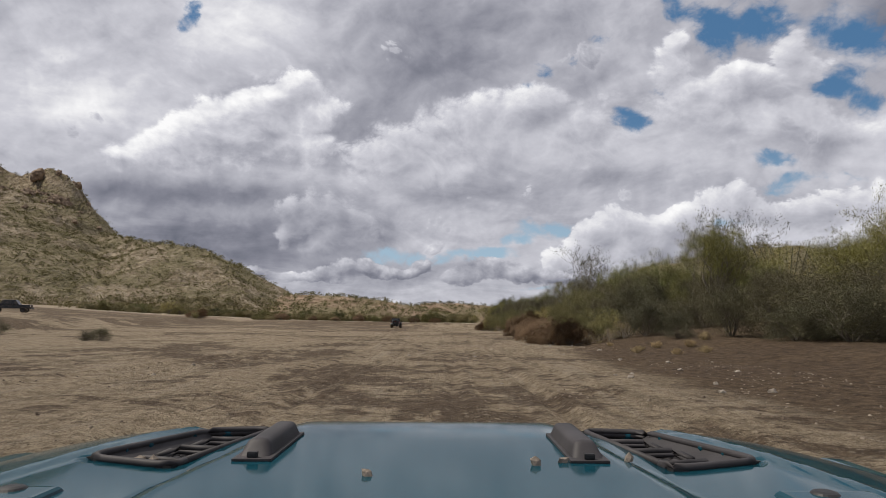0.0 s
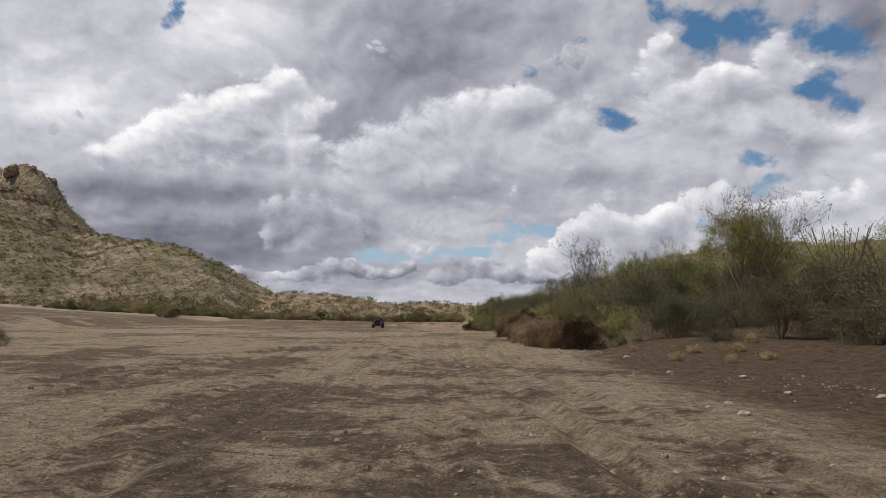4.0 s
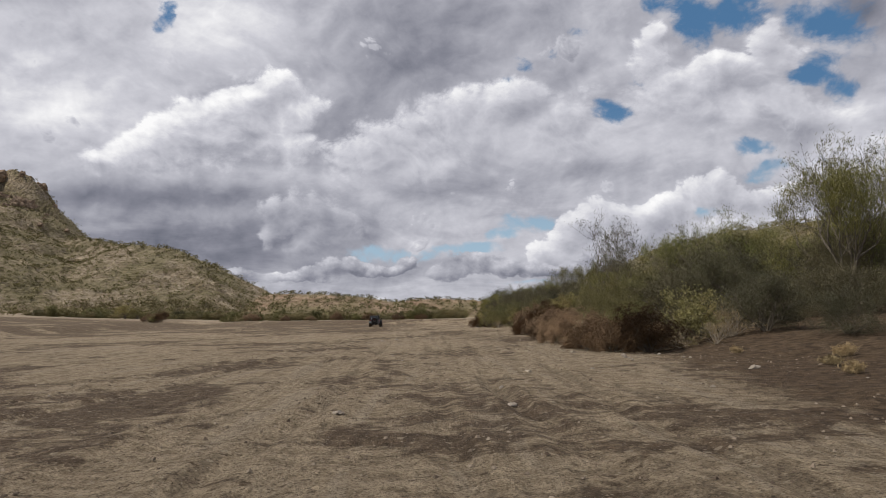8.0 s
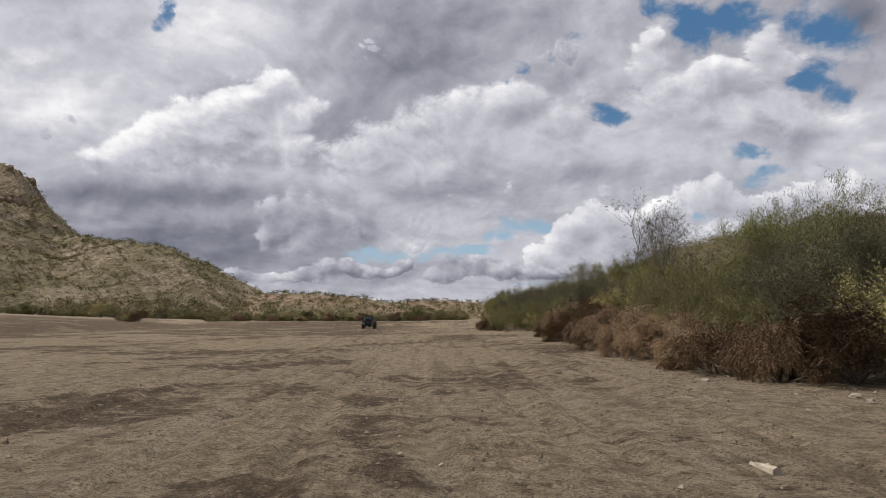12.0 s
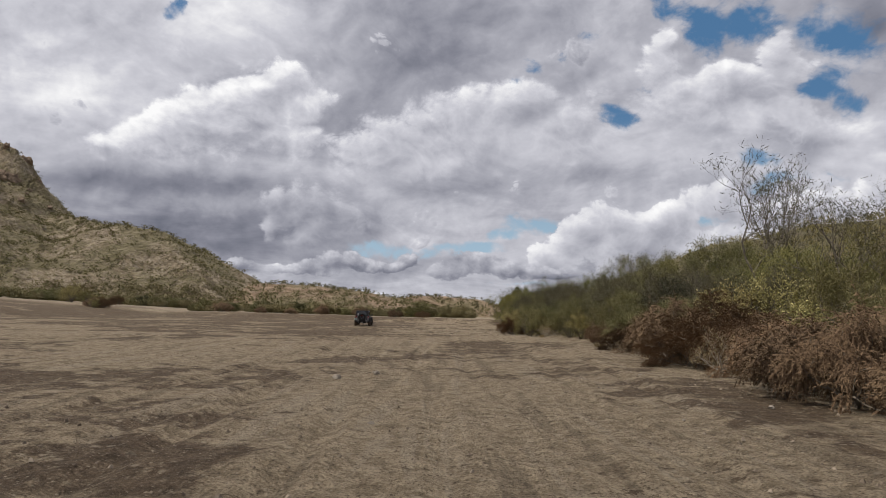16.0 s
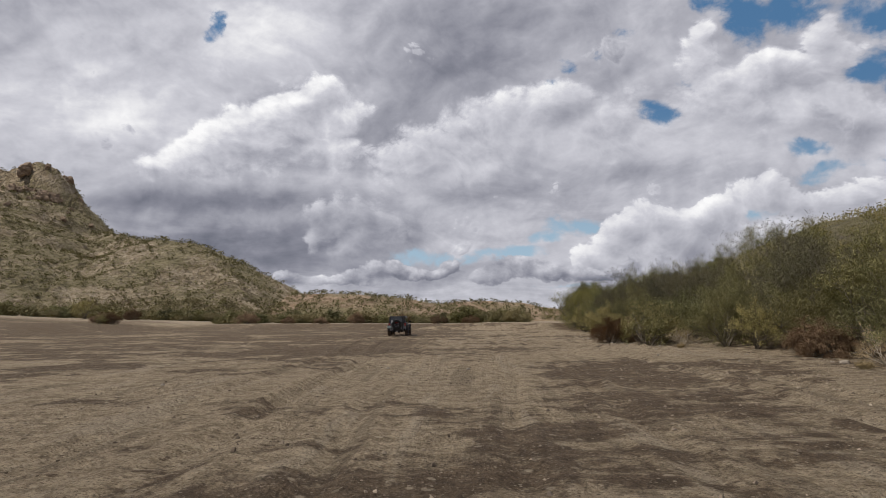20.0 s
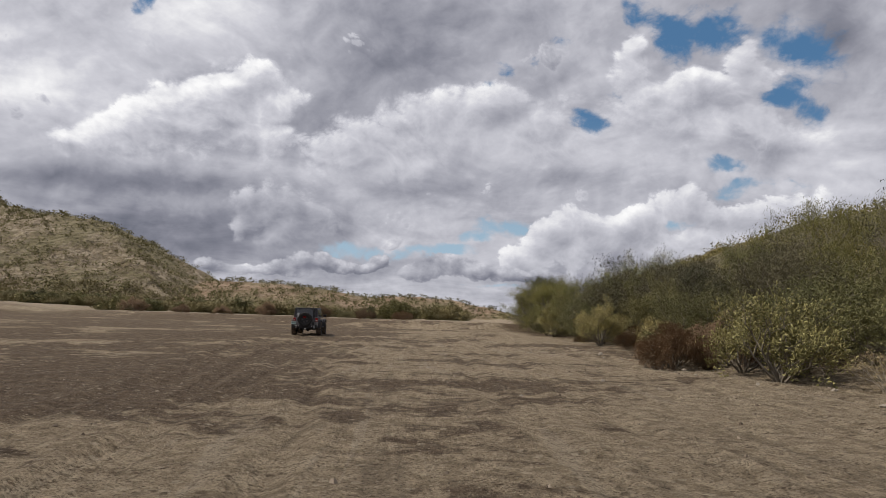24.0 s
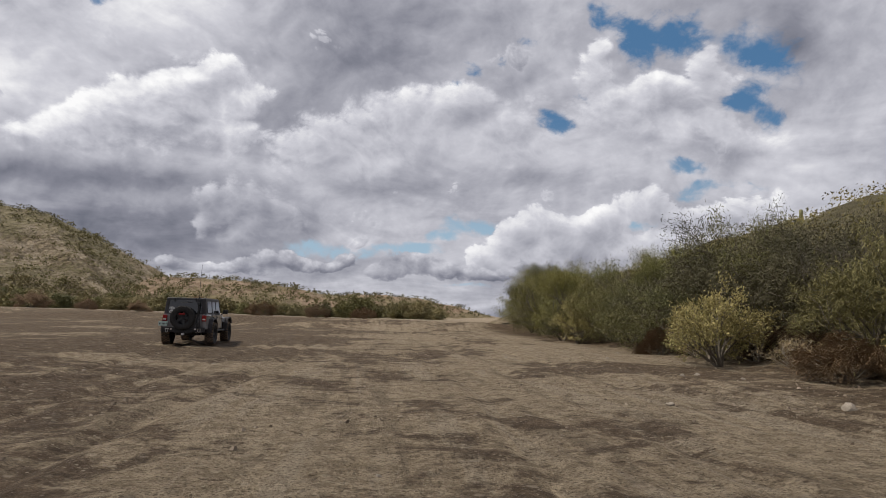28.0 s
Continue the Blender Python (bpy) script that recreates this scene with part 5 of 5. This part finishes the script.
    for k in range(6):
        part("bar", block((0.026, 0.004, 0.07), (-0.895 + 0.048 * k, -1.0135, 0.862), bevel=0), M_DARKPAINT, plate)
    part("plate_light", block((0.10, 0.03, 0.03), (-0.775, -0.985, 0.965), bevel=0.008), M_BLACK, plate)
    for z, bars in ((1.47, 0), (1.335, 3)):
        oval = bmesh.new()
        bmesh.ops.create_circle(oval, cap_ends=True, radius=1, segments=28)
        for v in oval.verts:
            v.co = Vector((v.co.x * 0.095 - 0.50, -0.925 + (z - 1.40) * 0.096, z + v.co.y * 0.062))
        f = oval.faces[:]
        out = bmesh.ops.extrude_face_region(oval, geom=f)
        for e in out["geom"]:
            if isinstance(e, bmesh.types.BMVert):
                e.co.y -= 0.003
        bmesh.ops.recalc_face_normals(oval, faces=oval.faces[:])
        sticker = part("sticker", oval, M_WHITE, car, "white oval sticker")
        if bars:
            for k in range(bars):
                part("bar", block((0.028, 0.003, 0.06), (-0.545 + 0.045 * k, -0.935, z), bevel=0), M_DARKPAINT, sticker)
        else:
            font = bpy.data.curves.new("letters", "FONT")
            font.body, font.size, font.extrude, font.align_x, font.align_y = "CK", 0.10, 0.001, "CENTER", "CENTER"
            font.materials.append(M_DARKPAINT)
            letters = new("letters", font)
            letters.parent = sticker
            letters.matrix_local = pose(-0.50, -0.9225, z, 90, 0, 0)
    return car


def pickup(at):
    car = thing("dark_pickup", "dark grey pickup truck parked on the far bank", "car", at=at)
    part("body", block((1.85, 5.2, 0.55), (0, 0, 0.85), (0.97, 0.99), bevel=0.09), M_DARKPAINT, car)
    cab = part("cab", block((1.65, 2.4, 0.68), (0, 0.0, 1.46), (0.86, 0.66), (0, -0.05), 0.08), M_DARKPAINT, car)
    for s in (-1, 1):
        part("side_window", slab([(s * 0.80, -0.85, 1.22), (s * 0.80, 0.85, 1.22), (s * 0.735, 0.45, 1.66), (s * 0.735, -0.6, 1.66)][::s], 0.02, 0.004), M_GLASS, cab)
        for y in (-1.65, 1.75):
            wheel(car, "wheel", 0.40, 0.27, pose(s * 0.82, y, 0.40), s, 6, 20)
        part("headlight", block((0.28, 0.06, 0.16), (s * 0.70, 2.59, 0.95), bevel=0.02), M_LENS, car)
    part("front_bumper", block((1.8, 0.18, 0.22), (0, 2.62, 0.62), bevel=0.05), M_BLACK, car)
    return car


JEEP_AT = (-8.95, 122.0)
off_roader(pose(*JEEP_AT, float(ground_height(*JEEP_AT)) - 0.03, 0, 0, 1))
TRUCK_AT = (-61.2, 90.0)
pickup(pose(*TRUCK_AT, float(ground_height(*TRUCK_AT)) - 0.02, 0, 0, -70))


# ---- the teal vehicle whose bonnet the camera looks over at the start ----
HOOD_TOP = 1.275
M_CRUMB = material("dried_mud", mottled((0.12, 0.10, 0.08), (0.27, 0.23, 0.19), 40.0), 0.95)


def hood_z(x, y):
    """The bonnet's surface: a raised middle, lower shoulders and a rolled front edge."""
    ax = abs(x)
    crease = 0.375 + (0.285 - 0.375) * min(max((y - 0.94) / 0.70, 0), 1)
    s = min(max((ax - crease) / 0.05, 0), 1)
    z = HOOD_TOP - 0.028 * s * s * (3 - 2 * s)
    z -= 0.035 * max(ax - 0.62, 0) ** 2 / 0.09
    z -= 0.012 * max(y - 1.30, 0) ** 2 / 0.09 + 0.010 * ax * ax
    # a pressed ridge outside the vents
    z += 0.010 * math.exp(-((ax - 0.715 + 0.20 * (y - 1.2)) / 0.022) ** 2)
    front = 1.60 if s < 0.5 else 1.70
    return z - 0.9 * max(y - front, 0) ** 2 / 0.1


def hood_half(y):
    return 1.06 if y < 1.48 else 1.06 - 0.62 * ((y - 1.48) / 0.36) ** 1.6


VENT = [(0.45, 1.17), (0.65, 1.255), (0.55, 1.64), (0.395, 1.67)]


def in_vent(x, y):
    pts, inside = VENT, True
    for (x0, y0), (x1, y1) in zip(pts, pts[1:] + pts[:1]):
        inside &= (x1 - x0) * (y - y0) - (y1 - y0) * (abs(x) - x0) > 0
    return inside


def teal_vehicle(at):
    car = thing("teal_vehicle", "teal off-road vehicle with black vents on its muddy bonnet", "car", at=at)
    g = Geo()
    nx, ny = 110, 60
    ys = [0.50 + (1.84 - 0.50) * j / ny for j in range(ny + 1)]
    for y in ys:
        for i in range(nx + 1):
            x = (2 * i / nx - 1) * hood_half(y)
            g.v.append((x, y, hood_z(x, y)))
    for j in range(ny):
        for i in range(nx):
            a = j * (nx + 1) + i
            c = [sum(g.v[k][m] for k in (a, a + 1, a + nx + 1, a + nx + 2)) / 4 for m in (0, 1)]
            if not in_vent(*c):
                g.f.append((a, a + 1, a + nx + 2, a + nx + 1))
    hood = part("bonnet", g, M_TEAL, car, "glossy teal bonnet with dust and rain spots", smooth=True)
    solid = hood.modifiers.new("thickness", "SOLIDIFY")
    solid.thickness, solid.offset = 0.012, -1
    for s in (-1, 1):
        pts = [Vector((s * x, y, hood_z(x, y) + 0.004)) for x, y in VENT]
        ring = []
        for k in range(4):
            before, corner, after = pts[k - 1], pts[k], pts[(k + 1) % 4]
            a, b = corner + (before - corner).normalized() * 0.05, corner + (after - corner).normalized() * 0.05
            ring.extend(a.lerp(corner, f).lerp(corner.lerp(b, f), f) for f in (0.0, 0.25, 0.5, 0.75, 1.0))
        ring.append(ring[0])
        vent = part("vent_frame", rods((0.008, ring), (0.008, [p + Vector((0, 0, -0.008)) for p in ring]), sides=8), M_PLASTIC, car, "black plastic vent frame", smooth=True)
        low = Vector((0, 0, 0.032))
        near_in, near_out, far_out, far_in = pts
        step_near, step_far = near_in.lerp(near_out, 0.70), far_in.lerp(far_out, 0.70)
        floor = Geo()
        floor.face(near_in - low, step_near - low, step_far - low, far_in - low)
        floor.face(near_in, far_in, far_in - low, near_in - low)
        floor.face(near_in, near_out, step_near - low, near_in - low)
        floor.face(far_in, far_out, step_far - low, far_in - low)
        part("vent_floor", floor, M_BLACK, vent)
        slope = Geo()
        slope.face(near_out, far_out, step_far - low, step_near - low)
        part("vent_side", slope, M_PLASTIC, vent)
        for f in (0.16, 0.46, 0.74):
            a, b = near_in.lerp(far_in, f), near_out.lerp(far_out, f)
            drop = Vector((0, 0, 0.008))
            run = [a - drop, a.lerp(b, 0.40) - drop, a.lerp(b, 0.60) - drop, a.lerp(b, 0.70) - drop * 1.6 - Vector((0, 0.012, 0)), a.lerp(b, 0.78) - drop * 2.2 - Vector((0, 0.05, 0))]
            part("slat", rods((0.007, run), (0.005, [p + Vector((0, -0.012, -0.007)) for p in run]), (0.004, [p + Vector((0, 0.010, -0.004)) for p in run]), sides=7), M_PLASTIC, vent, smooth=True)
            mesh_wire = Geo()
            for row in range(2):
                for q in range(6):
                    c = a.lerp(b, (q + 0.5 + 0.5 * row) / 9.5) + Vector((0, -0.035 - 0.024 * row, -0.020))
                    hexagon = [c + Vector((0.0135 * math.sin(w), 0.0185 * math.cos(w), 0)) for w in np.linspace(0, 2 * math.pi, 7)]
                    mesh_wire.tube(hexagon, [0.0018] * 7, 3)
            part("grille_mesh", mesh_wire, M_PLASTIC, vent, "black honeycomb mesh")
        # rubber rest for a folded windscreen
        z = hood_z(0.27, 1.2)
        rest = block((0.060, 0.25, 0.034), (s * 0.285, 1.225, z + 0.013), (0.60, 0.80), (0, 0.012), 0.013, 4)
        rest = part("rubber_rest", rest, M_PLASTIC, car, "black rubber rest", smooth=True)
        part("rest_foot", block((0.067, 0.262, 0.006), (s * 0.285, 1.225, z + 0.002), bevel=0.003), M_PLASTIC, rest)
        part("screw_recess", block((0.018, 0.010, 0.010), (s * 0.285, 1.103, z + 0.010), bevel=0.003), M_BLACK, rest)
        nozzle = part("washer_panel", block((0.17, 0.10, 0.022), (s * 0.63, 0.985, hood_z(0.63, 1.0) - 0.002), (0.86, 0.75), bevel=0.010, segments=3), M_TEAL, car)
        part("washer_nozzle", turned([(0.010, 0.001), (0.009, 0.012), (0.007, 0.018), (0.003, 0.022), (0, 0.022)], 18), M_BLACK, nozzle, at=pose(s * 0.62, 1.00, hood_z(0.63, 1.0) + 0.005, 0, -90, 0))
        part("front_fender", block((0.46, 1.05, 0.16), (s * 0.80, 1.12, 1.11), (0.95, 0.9), (0, 0), 0.06, 3), M_TEAL, car)
        wheel(car, "wheel", 0.44, 0.30, pose(s * 0.82, 1.15, 0.44), s)
        wheel(car, "wheel", 0.44, 0.30, pose(s * 0.82, -1.75, 0.44), s)
        part("headlight", turned([(-0.02, 0.09), (0.02, 0.085), (0.035, 0.04), (0.04, 0.001)], 20), M_LENS, car, at=pose(s * 0.40, 1.80, 1.02, 0, 0, 90))
    part("body", block((1.56, 3.1, 0.52), (0, -1.05, 0.86), (0.98, 1.0), bevel=0.05), M_TEAL, car)
    part("engine_bay", block((1.36, 1.25, 0.50), (0, 1.10, 0.93), (0.95, 0.97), bevel=0.04), M_BLACK, car)
    part("grille", block((1.16, 0.07, 0.46), (0, 1.765, 0.96), bevel=0.03), M_TEAL, car)
    part("front_bumper", block((1.45, 0.20, 0.20), (0, 1.93, 0.66), bevel=0.04), M_BLACK, car)
    part("cowl", block((1.40, 0.16, 0.03), (0, 0.47, 1.235), bevel=0.008), M_PLASTIC, car)
    for y in (1.15, -1.75):
        part("axle", rods((0.05, [(-0.75, y, 0.44), (0.75, y, 0.44)]), sides=10), M_BLACK, car)
    # dried mud crumbs lying on the paint
    r = random.Random(12)
    for x, y, s in ((0.19, 1.08, 0.010), (0.24, 1.10, 0.009), (-0.53, 1.22, 0.012), (-0.50, 1.21, 0.010), (-0.05, 1.64, 0.008), (-0.95, 1.34, 0.009), (0.36, 1.13, 0.009), (-0.08, 1.00, 0.010), (-0.40, 1.13, 0.006), (0.45, 1.66, 0.009)):
        crumb = bmesh.new()
        bmesh.ops.create_icosphere(crumb, subdivisions=1, radius=s)
        for v in crumb.verts:
            v.co *= r.uniform(0.6, 1.35)
        part("mud_crumb", crumb, M_CRUMB, hood, "dried mud crumb", at=pose(x, y, hood_z(x, y) + s * 0.4))
    return car


teal_vehicle(pose(-0.035, 0, 0.015, 0, 0, 0))
